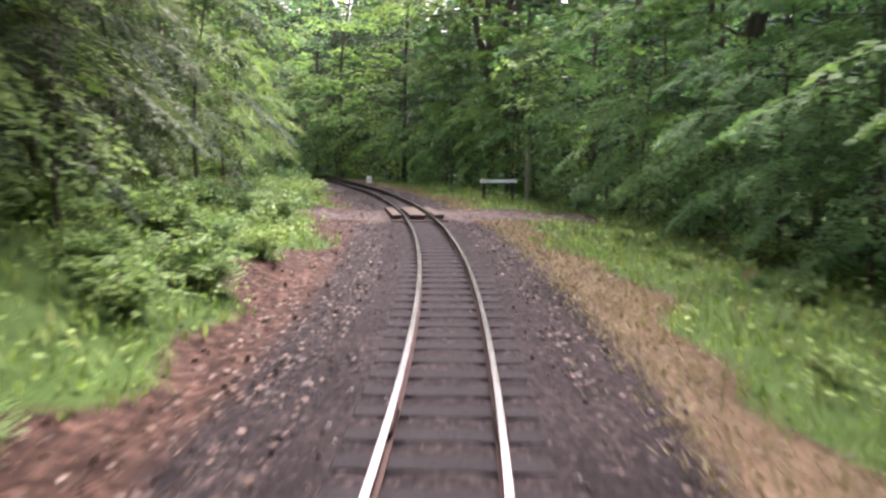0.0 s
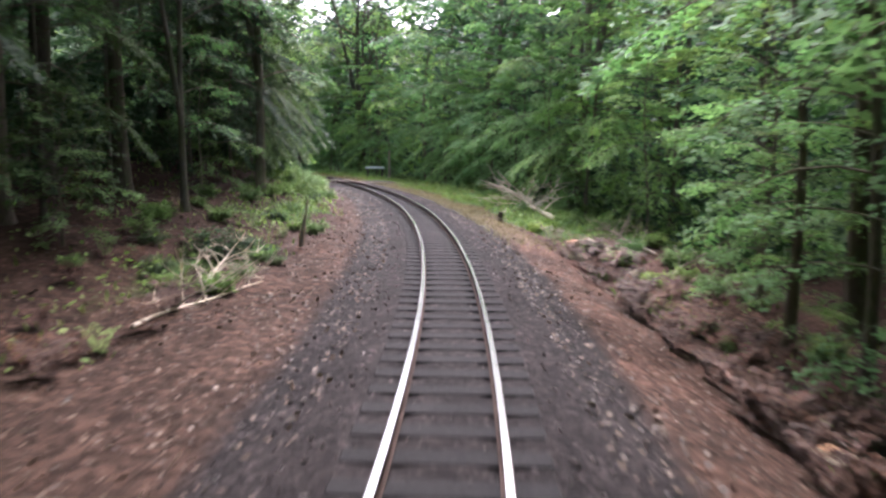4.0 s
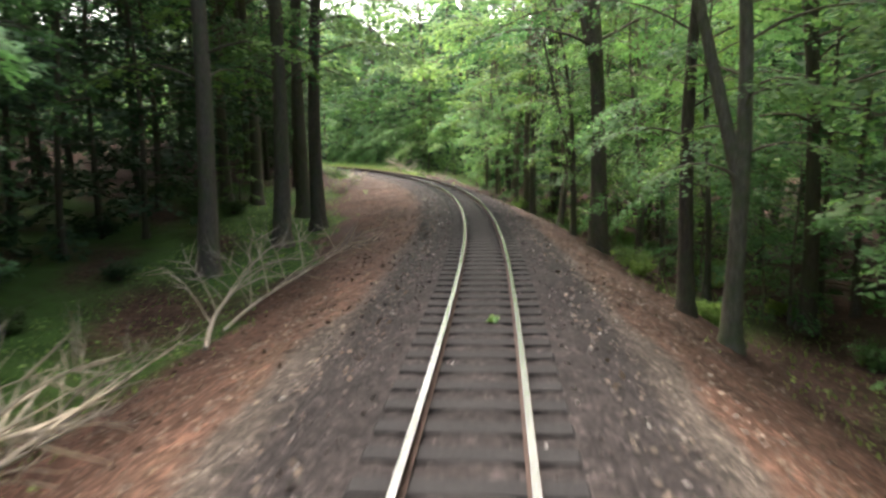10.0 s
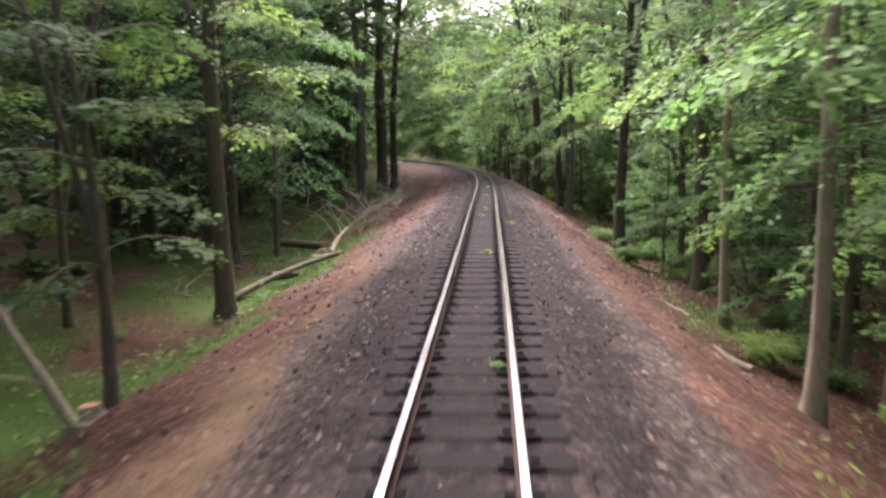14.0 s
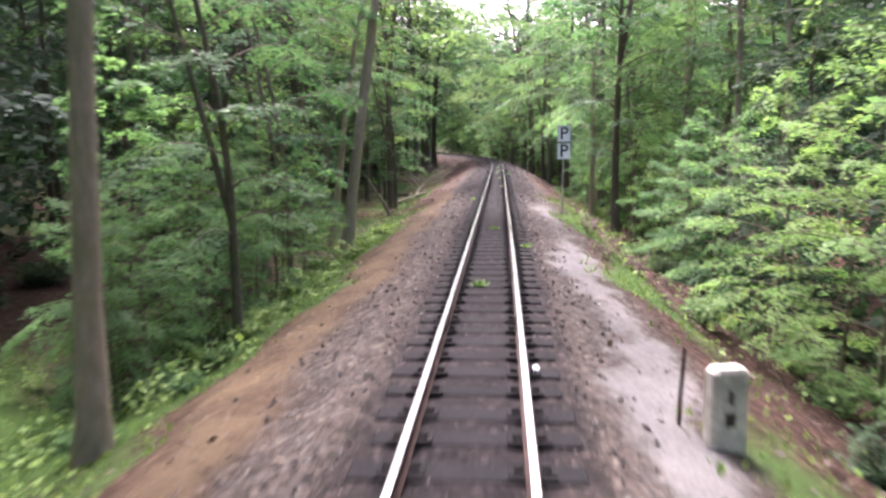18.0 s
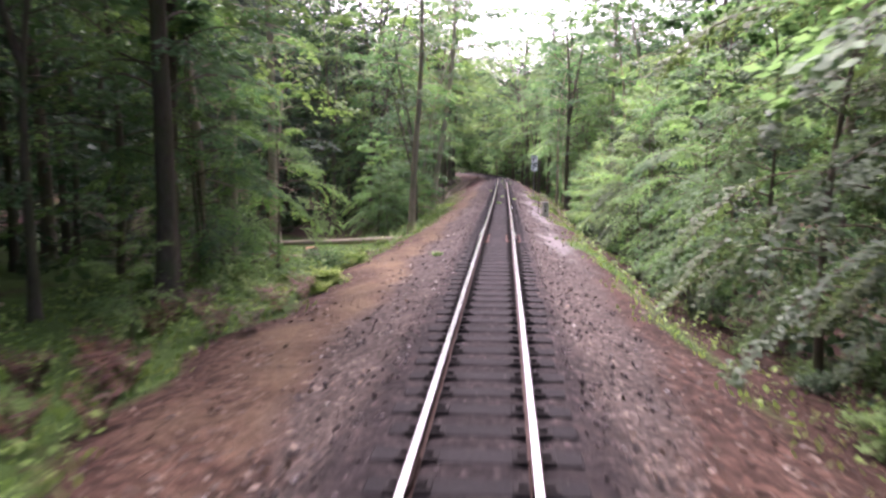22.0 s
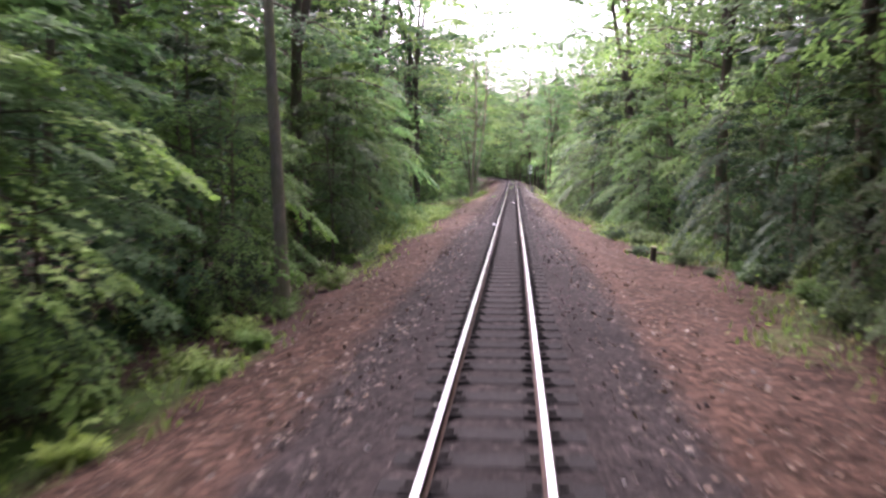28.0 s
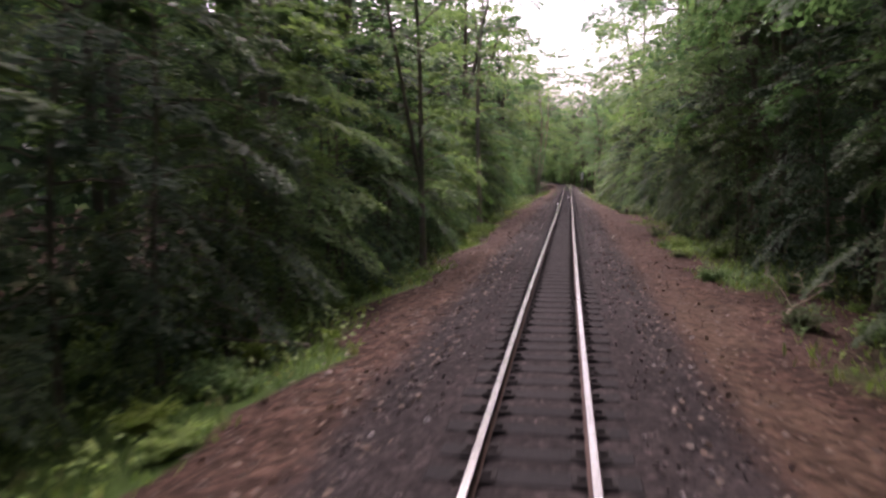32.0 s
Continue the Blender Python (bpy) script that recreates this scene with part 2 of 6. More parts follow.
def ground_mat():
    """Gravel, leaf litter, grass and pale grit, mixed by what lies where along the line."""
    m, nt, b = mat("woodland_ground", 0.95)
    pos = where(nt)
    fine, mid, big = noise_tex(nt, 26, 6, pos, 0.7), noise_tex(nt, 6, 5, pos, 0.6), noise_tex(nt, 0.8, 4, pos)
    vor = nt.nodes.new("ShaderNodeTexVoronoi")
    vor.inputs["Scale"].default_value = 20
    nt.links.new(pos, vor.inputs["Vector"])
    vor2 = nt.nodes.new("ShaderNodeTexVoronoi")
    vor2.inputs["Scale"].default_value = 11
    nt.links.new(pos, vor2.inputs["Vector"])
    sep, sep2 = nt.nodes.new("ShaderNodeSeparateColor"), nt.nodes.new("ShaderNodeSeparateColor")
    nt.links.new(vor.outputs["Color"], sep.inputs[0])
    nt.links.new(vor2.outputs["Color"], sep2.inputs[0])
    cell = ramp(nt, sep.outputs[0], [(0.0, (0.4, 0.4, 0.4)), (0.6, (1.0, 1.0, 1.0)), (0.93, (1.8, 1.75, 1.7)), (1.0, (3.2, 3.2, 3.2))])
    cell2 = ramp(nt, sep2.outputs[0], [(0.0, (0.45, 0.42, 0.42)), (0.6, (1.0, 1.0, 1.0)), (1.0, (2.0, 1.9, 1.85))])
    gravel = ramp(nt, fine, [(0.3, (0.019, 0.016, 0.0155)), (0.55, (0.047, 0.038, 0.032)), (0.75, (0.097, 0.080, 0.069))])
    gravel = mix(nt, 0.85, gravel, mix(nt, 1.0, gravel, cell, "MULTIPLY"))
    litter = ramp(nt, mid, [(0.3, (0.012, 0.0076, 0.0058)), (0.55, (0.034, 0.0215, 0.0158)), (0.75, (0.066, 0.043, 0.032))])
    litter = mix(nt, ramp(nt, fine, [(0.4, (0, 0, 0)), (0.7, (0.6, 0.6, 0.6))]), litter, (0.060, 0.034, 0.026))
    litter = mix(nt, 0.8, litter, mix(nt, 1.0, litter, cell2, "MULTIPLY"))
    green = ramp(nt, fine, [(0.3, (0.020, 0.036, 0.010)), (0.6, (0.047, 0.084, 0.020)), (0.8, (0.084, 0.112, 0.034))])
    grit = ramp(nt, fine, [(0.3, (0.072, 0.066, 0.063)), (0.7, (0.143, 0.135, 0.129))])
    tan = ramp(nt, fine, [(0.3, (0.048, 0.033, 0.020)), (0.7, (0.105, 0.076, 0.047))])

    def zone(name, lo=0.35, hi=0.65):
        a = nt.nodes.new("ShaderNodeAttribute")
        a.attribute_name = name
        add = nt.nodes.new("ShaderNodeMath")
        add.operation = "MULTIPLY_ADD"
        nt.links.new(mid, add.inputs[0])
        add.inputs[1].default_value = 0.7
        nt.links.new(a.outputs["Fac"], add.inputs[2])
        return ramp(nt, add.outputs[0], [(lo + 0.35, (0, 0, 0)), (hi + 0.35, (1, 1, 1))])

    red = ramp(nt, fine, [(0.3, (0.030, 0.0160, 0.0118)), (0.55, (0.072, 0.040, 0.029)), (0.75, (0.136, 0.082, 0.062))])
    red = mix(nt, 0.7, red, mix(nt, 1.0, red, cell2, "MULTIPLY"))
    col = mix(nt, zone("red", 0.2, 0.8), litter, red)
    col = mix(nt, zone("tan", 0.2, 1.0), col, tan)
    col = mix(nt, zone("green"), col, green)
    col = mix(nt, zone("gravel"), col, gravel)
    # Oil-black near the rails; under the trees the same tone paints in shade.
    oily = ramp(nt, fine, [(0.3, (0.007, 0.0058, 0.0058)), (0.75, (0.029, 0.0235, 0.0230))])
    oily = mix(nt, 0.8, oily, mix(nt, 1.0, oily, cell, "MULTIPLY"))
    col = mix(nt, zone("oil_shade"), col, oily)
    col = mix(nt, zone("grit"), col, grit)
    col = mix(nt, 1.0, col, ramp(nt, big, [(0.3, (0.72, 0.72, 0.72)), (0.7, (1.22, 1.2, 1.18))]), "MULTIPLY")
    nt.links.new(col, b.inputs["Base Color"])
    bump(nt, b, fine, 0.8, 0.03)
    return m


GROUND = ground_mat()

# ---- the line of the track ----
BEND = [-0.78, -0.79, -0.63, 0.03, -0.17, 0.04, 0.26, -0.15, -0.12, 0.2, -0.13, 0.11, 0.03, 0.3, -0.05, -0.03, 0.4, -0.4, 0.87, 4.32, 6.44, 7.83, 8.85, 8.11, 7.95, 8.37, 8.73, 9.34, 9.18, 8.85, 8.57, 8.32, 8.12, 7.94, 7.81, 7.71, 7.64, 7.6]
RISE = [-4.92, -3.6, 0.23, -1.03, -2.63, -2.8, 1.74, 6.02, 7.63, 3.97, 2.54]
MARK = 1.2823
U = np.arange(-55.0, 338.0, 1.0)
HEAD = np.cumsum(np.interp(U, -6 + 8.976 * np.arange(len(BEND)), np.array(BEND) / 1000))
ZERO = int(np.searchsorted(U, 0))
HEAD -= HEAD[ZERO]
dx, dy = -np.sin(HEAD), np.cos(HEAD)
TX, TY = np.cumsum((dx + np.roll(dx, 1)) / 2), np.cumsum((dy + np.roll(dy, 1)) / 2)
TZ = np.cumsum(np.interp(U, -6 + 32.057 * np.arange(len(RISE)), np.array(RISE) / 1000))
TX, TY, TZ = TX - TX[ZERO], TY - TY[ZERO], TZ - TZ[ZERO]

# heights of the ground beside the track: a row for each place along it
SIDE = [0, 0.85, 1.3, 2.5, 4, 6, 9, 14, 25, 60]
LEFT = {
    0: "-.150 -.150 -.22 -.4 -.8 -1.3 -1.4 -1.3 -1.0 -1", 20: "-.150 -.150 -.22 -.4 -.8 -1.3 -1.4 -1.3 -1 -1",
    36: "-.150 -.150 -.22 -.4 -.9 -1.45 -1.6 -1.5 -1.2 -1", 50: "-.150 -.150 -.22 -.32 -.42 -.55 -.7 -.8 -.8 -.8",
    67: "-.148 -.160 -.27 -.4 -.8 -1.1 -1.2 -1.2 -1 -1", 82: "-.148 -.160 -.27 -.6 -1.45 -2.4 -2.5 -2.3 -2 -2",
    100: "-.148 -.160 -.27 -.6 -1.3 -2 -2.3 -2.2 -2 -2", 121: "-.148 -.160 -.27 -.6 -1.4 -2.3 -2.4 -2.1 -1.6 -1.5",
    142: "-.150 -.150 -.22 -.45 -.8 -1.25 -1.3 -1.2 -1 -1", 158: "-.150 -.150 -.22 -.3 -.3 -.1 .2 .5 1 1",
    167: "-.150 -.150 -.22 -.25 .1 .8 1.4 1.8 2 2", 174: "-.150 -.150 -.2 -.15 .5 1.5 2.2 2.6 3 3",
    193: "-.15 -.12 -.16 -.1 .3 .9 1.4 1.8 2 2", 230: "-.148 -.160 -.22 -.1 .2 .5 .8 1.2 1.5 1.5"}
RIGHT = {
    0: "-.150 -.150 -.22 -.4 -.6 -.8 -.9 -.9 -.9 -.9", 20: "-.150 -.150 -.22 -.4 -.6 -.8 -.9 -.9 -.9 -.9",
    36: "-.150 -.150 -.22 -.3 -.4 -.6 -.8 -.9 -1 -1", 50: "-.150 -.150 -.22 -.4 -.75 -1.1 -1.5 -1.7 -1.7 -1.7",
    67: "-.148 -.160 -.27 -.6 -1.5 -2.4 -2.8 -2.9 -2.9 -2.9", 82: "-.148 -.160 -.27 -.6 -1.6 -2.6 -3 -3 -3 -3",
    100: "-.148 -.160 -.27 -.6 -1.6 -2.6 -3.1 -3.2 -3.2 -3.2", 121: "-.148 -.160 -.27 -.75 -1.75 -2.7 -3.2 -3.3 -3.3 -3.3",
    142: "-.150 -.150 -.22 -.7 -1.4 -2.3 -2.9 -3 -3 -3", 158: "-.150 -.150 -.22 -.6 -1.35 -1.9 -2.3 -2.4 -2.4 -2.4",
    167: "-.150 -.150 -.22 -.3 -.75 -.9 -1.2 -1.4 -1.4 -1.4", 174: "-.150 -.150 -.2 -.25 -.35 -.45 -.9 -1.2 -1.2 -1.2",
    193: "-.15 -.12 -.14 -.12 -.15 -.3 -.8 -1.2 -1.2 -1.2", 230: "-.148 -.160 -.22 -.2 -.2 -.3 -.6 -1 -1 -1"}
PROF_U = np.array(list(LEFT), float)
PROF = {-1: np.array([v.split() for v in LEFT.values()], float), 1: np.array([v.split() for v in RIGHT.values()], float)}


def on_track(u):
    """Heading, x, y, z of the rail tops' middle at u."""
    return tuple(np.interp(np.multiply(u, MARK), U, q) for q in (HEAD, TX, TY, TZ))


def ground_dz(u, s):
    """Height of the ground over the rail tops, for arrays."""
    u, s = np.broadcast_arrays(np.asarray(u, float), np.asarray(s, float))
    out = np.zeros(u.shape)
    a = np.minimum(np.abs(s), 59.9)
    j = np.clip(np.searchsorted(SIDE, a, side="right") - 1, 0, len(SIDE) - 2)
    sd = np.array(SIDE, float)
    f = (a - sd[j]) / (sd[j + 1] - sd[j])
    for sign in (-1, 1):
        cols = np.stack([np.interp(u, PROF_U, PROF[sign][:, i]) for i in range(len(SIDE))], -1)
        lo, hi = np.take_along_axis(cols, j[..., None], -1)[..., 0], np.take_along_axis(cols, (j + 1)[..., None], -1)[..., 0]
        out = np.where((s < 0) == (sign < 0), lo + (hi - lo) * f, out)
    rough = 0.05 * np.sin(u * 1.7 + s * 0.9) * np.sin(s * 1.3 - u * 0.6) + 0.09 * np.sin(u * 0.43 + 1.1 * s) * np.sin(0.31 * s - 0.7 * u)
    return out + rough * np.clip((a - 1.8) / 3, 0, 1)


def spot(u, s, dz=None):
    """World place at u, s; on the ground, or dz over the rail tops."""
    h, x, y, z = on_track(u)
    if dz is None:
        dz = ground_dz(u, s)
    return np.stack([x + s * np.cos(h), y + s * np.sin(h), z + dz + 0 * s], -1)


def stand(u, s, turn=0.0, scale=1.0, sink=0.03, lean=0.0, lean_to=0.0):
    p = spot(np.float64(u), np.float64(s))
    m = Matrix.Translation((p[0], p[1], p[2] - sink))
    if lean:
        m = m @ Matrix.Rotation(radians(lean), 4, Vector((math.cos(lean_to), math.sin(lean_to), 0)))
    return m @ Matrix.Rotation(turn, 4, "Z") @ Matrix.Scale(scale, 4)


# ---- mesh helpers ----


class Geo:
    """Collects vertices and faces for one mesh."""

    def __init__(self):
        self.v, self.f, self.m, self.n = [], [], [], 0

    def add(self, verts, faces, slot=0):
        verts, faces = np.asarray(verts, float).reshape(-1, 3), np.asarray(faces, int)
        self.v.append(verts)
        self.f.append(faces + self.n)
        self.m.append(np.full(len(faces), slot))
        self.n += len(verts)

    def tube(self, pts, radii, sides=7, slot=0, cap=True, cap_slot=None):
        pts, radii = np.asarray(pts, float), np.asarray(radii, float)
        d = np.gradient(pts, axis=0)
        d /= np.linalg.norm(d, axis=1)[:, None] + 1e-9
        ref = np.where(np.abs(d[:, 2:]) > 0.9, np.array([[1.0, 0, 0]]), np.array([[0, 0, 1.0]]))
        a = np.cross(d, ref)
        a /= np.linalg.norm(a, axis=1)[:, None] + 1e-9
        b = np.cross(d, a)
        t = np.arange(sides) * 2 * np.pi / sides
        ring = pts[:, None] + radii[:, None, None] * (np.cos(t)[None, :, None] * a[:, None] + np.sin(t)[None, :, None] * b[:, None])
        n = len(pts)
        i, j = np.meshgrid(np.arange(n - 1), np.arange(sides), indexing="ij")
        k = (j + 1) % sides
        q = np.stack([i * sides + j, (i + 1) * sides + j, (i + 1) * sides + k, i * sides + k], -1).reshape(-1, 4)
        self.add(ring.reshape(-1, 3), q, slot)
        if cap:
            for row in (0, n - 1):
                c = np.concatenate([ring[row], pts[row:row + 1]])
                tri = [[x, (x + 1) % sides, sides, sides] for x in range(sides)]
                self.add(c, tri, slot if cap_slot is None else cap_slot)

    def box(self, centre, size, slot=0, turn=0.0, bevel=0.0, taper=1.0):
        """A box whose vertical edges and top are chamfered."""
        sx, sy, sz = (q / 2 for q in size)
        c = min(bevel, sx * 0.9, sy * 0.9)
        if c <= 0:
            loop = [(-sx, -sy), (sx, -sy), (sx, sy), (-sx, sy)]
        else:
            loop = [(-sx + c, -sy), (sx - c, -sy), (sx, -sy + c), (sx, sy - c), (sx - c, sy), (-sx + c, sy), (-sx, sy - c), (-sx, -sy + c)]
        loop = np.array(loop)
        n = len(loop)
        rings = [(1.0, -sz), (taper, sz - c), (taper * (1 - c / max(sx, sy)), sz)] if c > 0 else [(1.0, -sz), (taper, sz)]
        v = np.concatenate([np.column_stack([loop * k, np.full(n, z)]) for k, z in rings])
        ct, st = math.cos(turn), math.sin(turn)
        v[:, :2] = v[:, :2] @ np.array([[ct, st], [-st, ct]])
        v += np.asarray(centre, float)
        f = []
        for r in range(len(rings) - 1):
            for x in range(n):
                f.append([r * n + x, r * n + (x + 1) % n, (r + 1) * n + (x + 1) % n, (r + 1) * n + x])
        self.add(v, f, slot)
        top = (len(rings) - 1) * n
        for base, flip in ((top, False), (0, True)):
            ids = [base + x for x in range(n)]
            if n == 4:
                self.f.append(np.array([ids[::-1] if flip else ids]) + self.n - len(v))
                self.m.append(np.array([slot]))
            else:
                ids = ids[::-1] if flip else ids
                q = [[ids[0], ids[1], ids[2], ids[3]], [ids[0], ids[3], ids[4], ids[7]], [ids[4], ids[5], ids[6], ids[7]]]
                self.f.append(np.array(q) + self.n - len(v))
                self.m.append(np.full(3, slot))

    def leaves(self, p, along, across, length, width, slot=0):
        """Rhombic blades: base points, unit directions, sizes."""
        n = len(p)
        if not n:
            return
        l, w = np.broadcast_to(length, n)[:, None], np.broadcast_to(width, n)[:, None]
        v = np.stack([p, p + along * l * 0.45 + across * w * 0.5, p + along * l, p + along * l * 0.45 - across * w * 0.5], 1).reshape(-1, 3)
        self.add(v, np.arange(4 * n).reshape(n, 4), slot)

    def mesh(self, name, mats, smooth=False):
        me = bpy.data.meshes.new(name)
        v = np.concatenate(self.v)
        f = np.concatenate(self.f)
        tri = f[:, 2] == f[:, 3]
        counts = np.where(tri, 3, 4)
        loops = f.ravel()[np.stack([np.ones(len(f), bool)] * 3 + [~tri], 1).ravel()]
        me.vertices.add(len(v))
        me.vertices.foreach_set("co", v.ravel())
        me.loops.add(len(loops))
        me.loops.foreach_set("vertex_index", loops.astype(np.int32))
        me.polygons.add(len(f))
        me.polygons.foreach_set("loop_start", np.concatenate([[0], np.cumsum(counts)[:-1]]).astype(np.int32))
        me.polygons.foreach_set("material_index", np.concatenate(self.m).astype(np.int32))
        me.polygons.foreach_set("use_smooth", np.full(len(f), smooth))
        me.update(calc_edges=True)
        me.validate()
        for m in mats:
            me.materials.append(m)
        return me


def part(name, geo, mats, parent, label="", smooth=False):
    me = geo if isinstance(geo, bpy.types.Mesh) else geo.mesh(name, mats if isinstance(mats, (list, tuple)) else [mats], smooth)
    ob = new(name, me)
    ob.parent = parent
    return tagged(ob, label)


def thing(name, label, category, group="", kind=""):
    ob = new(name)
    ob.empty_display_size = 0.3
    return tagged(ob, label, category, group, kind)


def unit(v):
    return v / (np.linalg.norm(v, axis=-1, keepdims=True) + 1e-9)


rng = np.random.default_rng(7)

# ---- ground ----


def soft(x, a, b):
    return np.clip((x - a) / (b - a), 0, 1)


def zones(u, s):
    """What lies where: gravel, green, pale grit, dry grass (tan), fresh red leaves; the rest is leaf litter."""
    a = np.abs(s)
    wob = 0.35 * np.sin(u * 0.9) + 0.25 * np.sin(u * 2.3 + 1)
    edge = np.interp(u, [0, 55, 66, 124, 140, 205], [1.15, 1.25, 1.9, 1.8, 1.2, 1.1]) - 0.35 * (s < 0) * soft(u, 60, 66) * (1 - soft(u, 100, 104))
    gravel = (1 - soft(a + 0.4 * wob, edge, edge + 0.8)) * np.interp(u, [0, 55, 64, 98, 106, 122, 134], [0.6, 0.6, 0.74, 0.74, 1, 1, 0.6])
    gl = np.interp(u, [0, 10, 30, 45.5, 48, 60, 70, 82, 97, 110, 135, 150, 158, 162, 175, 200], [1.0, 0.9, 0.45, 0.4, 1.0, 1.0, 0.8, 1.0, 1.0, 0.6, 0.65, 0.75, 0.5, 0.55, 0.9, 0.9])
    gl_from = np.interp(u, [0, 30, 45, 60, 70, 82, 98, 103, 120, 150, 158, 163, 172, 190], [2.6, 3.0, 2.7, 3.1, 3.2, 2.6, 2.7, 4.0, 4.4, 4.7, 4.0, 3.1, 2.7, 2.2])
    gr = np.interp(u, [0, 25, 40, 55, 70, 98, 102, 150, 165, 170, 200], [0.5, 0.5, 0.5, 0.6, 0.7, 0.7, 0.3, 0.3, 0.3, 1.0, 1.0])
    gr_from = np.interp(u, [0, 20, 40, 55, 70, 98, 104, 150, 166, 172, 200], [3.2, 3.4, 3.2, 2.4, 1.95, 1.75, 3.5, 5, 3.3, 2.7, 2.2])
    start, amount = np.where(s < 0, gl_from, gr_from), np.where(s < 0, gl, gr)
    patch = 0.5 + 0.5 * np.sin(u * 0.55 + s * 0.8 + 2 * np.sin(s * 0.6)) * np.sin(u * 0.27 - s * 0.5)
    green = soft(a + wob, start, start + 0.7) * np.clip(amount + 0.7 * (patch - 0.55), 0, 1)
    ragged = s + 0.22 * wob + 0.14 * np.sin(5.1 * u + 2.0 * s) + 0.1 * np.sin(11.3 * u - 3 * s)
    pale = 0.34 * soft(u, 62, 68) * (1 - soft(u, 97, 102)) * soft(a, 0.8, 1.0) * (1 - soft(a, 1.7, 2.2))
    grit = soft(ragged, 0.9, 1.6) * (1 - soft(ragged, 1.7, 2.3)) * soft(u, 63, 70) * (1 - soft(u, 94, 99)) * (0.72 + 0.25 * np.sin(0.6 * u + 1) * np.sin(0.23 * u))
    tan = np.where(s > 0, soft(u, 163, 170) * (1 - soft(u, 205, 215)) * soft(a, 1.5, 1.8) * (1 - soft(a + wob, 2.6, 3.2)), 0.0)
    tan = np.maximum(tan, np.where((s < 0) & (u < 128), np.interp(u, [0, 55, 64, 100, 112, 128], [0.25, 0.3, 0.9, 0.85, 0.4, 0.3]) * (0.7 + 0.3 * np.sin(3.3 * u + 4 * s) * np.sin(1.3 * u - 2.2 * s)) * soft(a, 0.9, 1.8) * (1 - soft(a + wob, 2.5, 3.6)), 0))
    tan = np.maximum(tan, np.where(s > 0, 0.3 * (1 - soft(u, 12, 22)) * soft(a, 1.4, 1.9) * (1 - soft(a + wob, 2.8, 3.4)), 0))
    green = green * np.where(s > 0, 1 - 0.8 * soft(a, 2.9, 3.6) * soft(u, 50, 58) * (1 - soft(u, 92, 97)), 1 - 0.3 * soft(a, np.interp(u, [66, 72, 98, 104], [8, 13, 13, 9]), 16))
    red = np.where(s < 0, np.interp(u, [43, 47, 58, 62, 97, 103, 124, 130, 150, 154], [0.15, 0.4, 0.4, 0.15, 0.1, 0.7, 0.7, 0.5, 0.5, 0.0]) * soft(a + 0.5 * wob, 1.3, 1.9), np.interp(u, [94, 101, 122, 128, 152, 156, 168, 172], [0.1, 0.75, 0.75, 0.3, 0.3, 0.55, 0.55, 0.0]) * soft(a + 0.5 * wob, 1.5, 2.1))
    red = np.maximum(red, np.where(s < 0, 0.75 * np.exp(-((u - 74.0) / 2.2) ** 2 - ((s + 5.2) / 1.4) ** 2) + 0.35 * soft(u, 154, 160) * (1 - soft(u, 172, 178)) * soft(a + 0.5 * wob, 1.2, 1.6), 0)) * (0.75 + 0.25 * np.sin(1.7 * u + 2.1 * s) * np.sin(0.8 * u - 1.4 * s))
    dry = 0.85 * soft(u, 152, 157) * (1 - soft(u, 170, 176)) + 0.65 * soft(u, 83, 88) * (1 - soft(u, 97, 103))
    green = green * (1 - (s < 0) * dry * soft(a + wob, 4.2, 5.2))
    green = green * (1 - 0.75 * np.exp(-((u - 73.8) / 1.8) ** 2 - ((s + 5.0) / 1.2) ** 2))
    cross = soft(u, 187.2, 187.9) * (1 - soft(u, 190.3, 191.2)) * (a < 6)
    return np.clip(gravel, 0, 1), green * (1 - cross), np.maximum(np.maximum(grit, pale), 0.45 * cross * (a > 0.9)), tan * (1 - cross), red * (1 - cross)


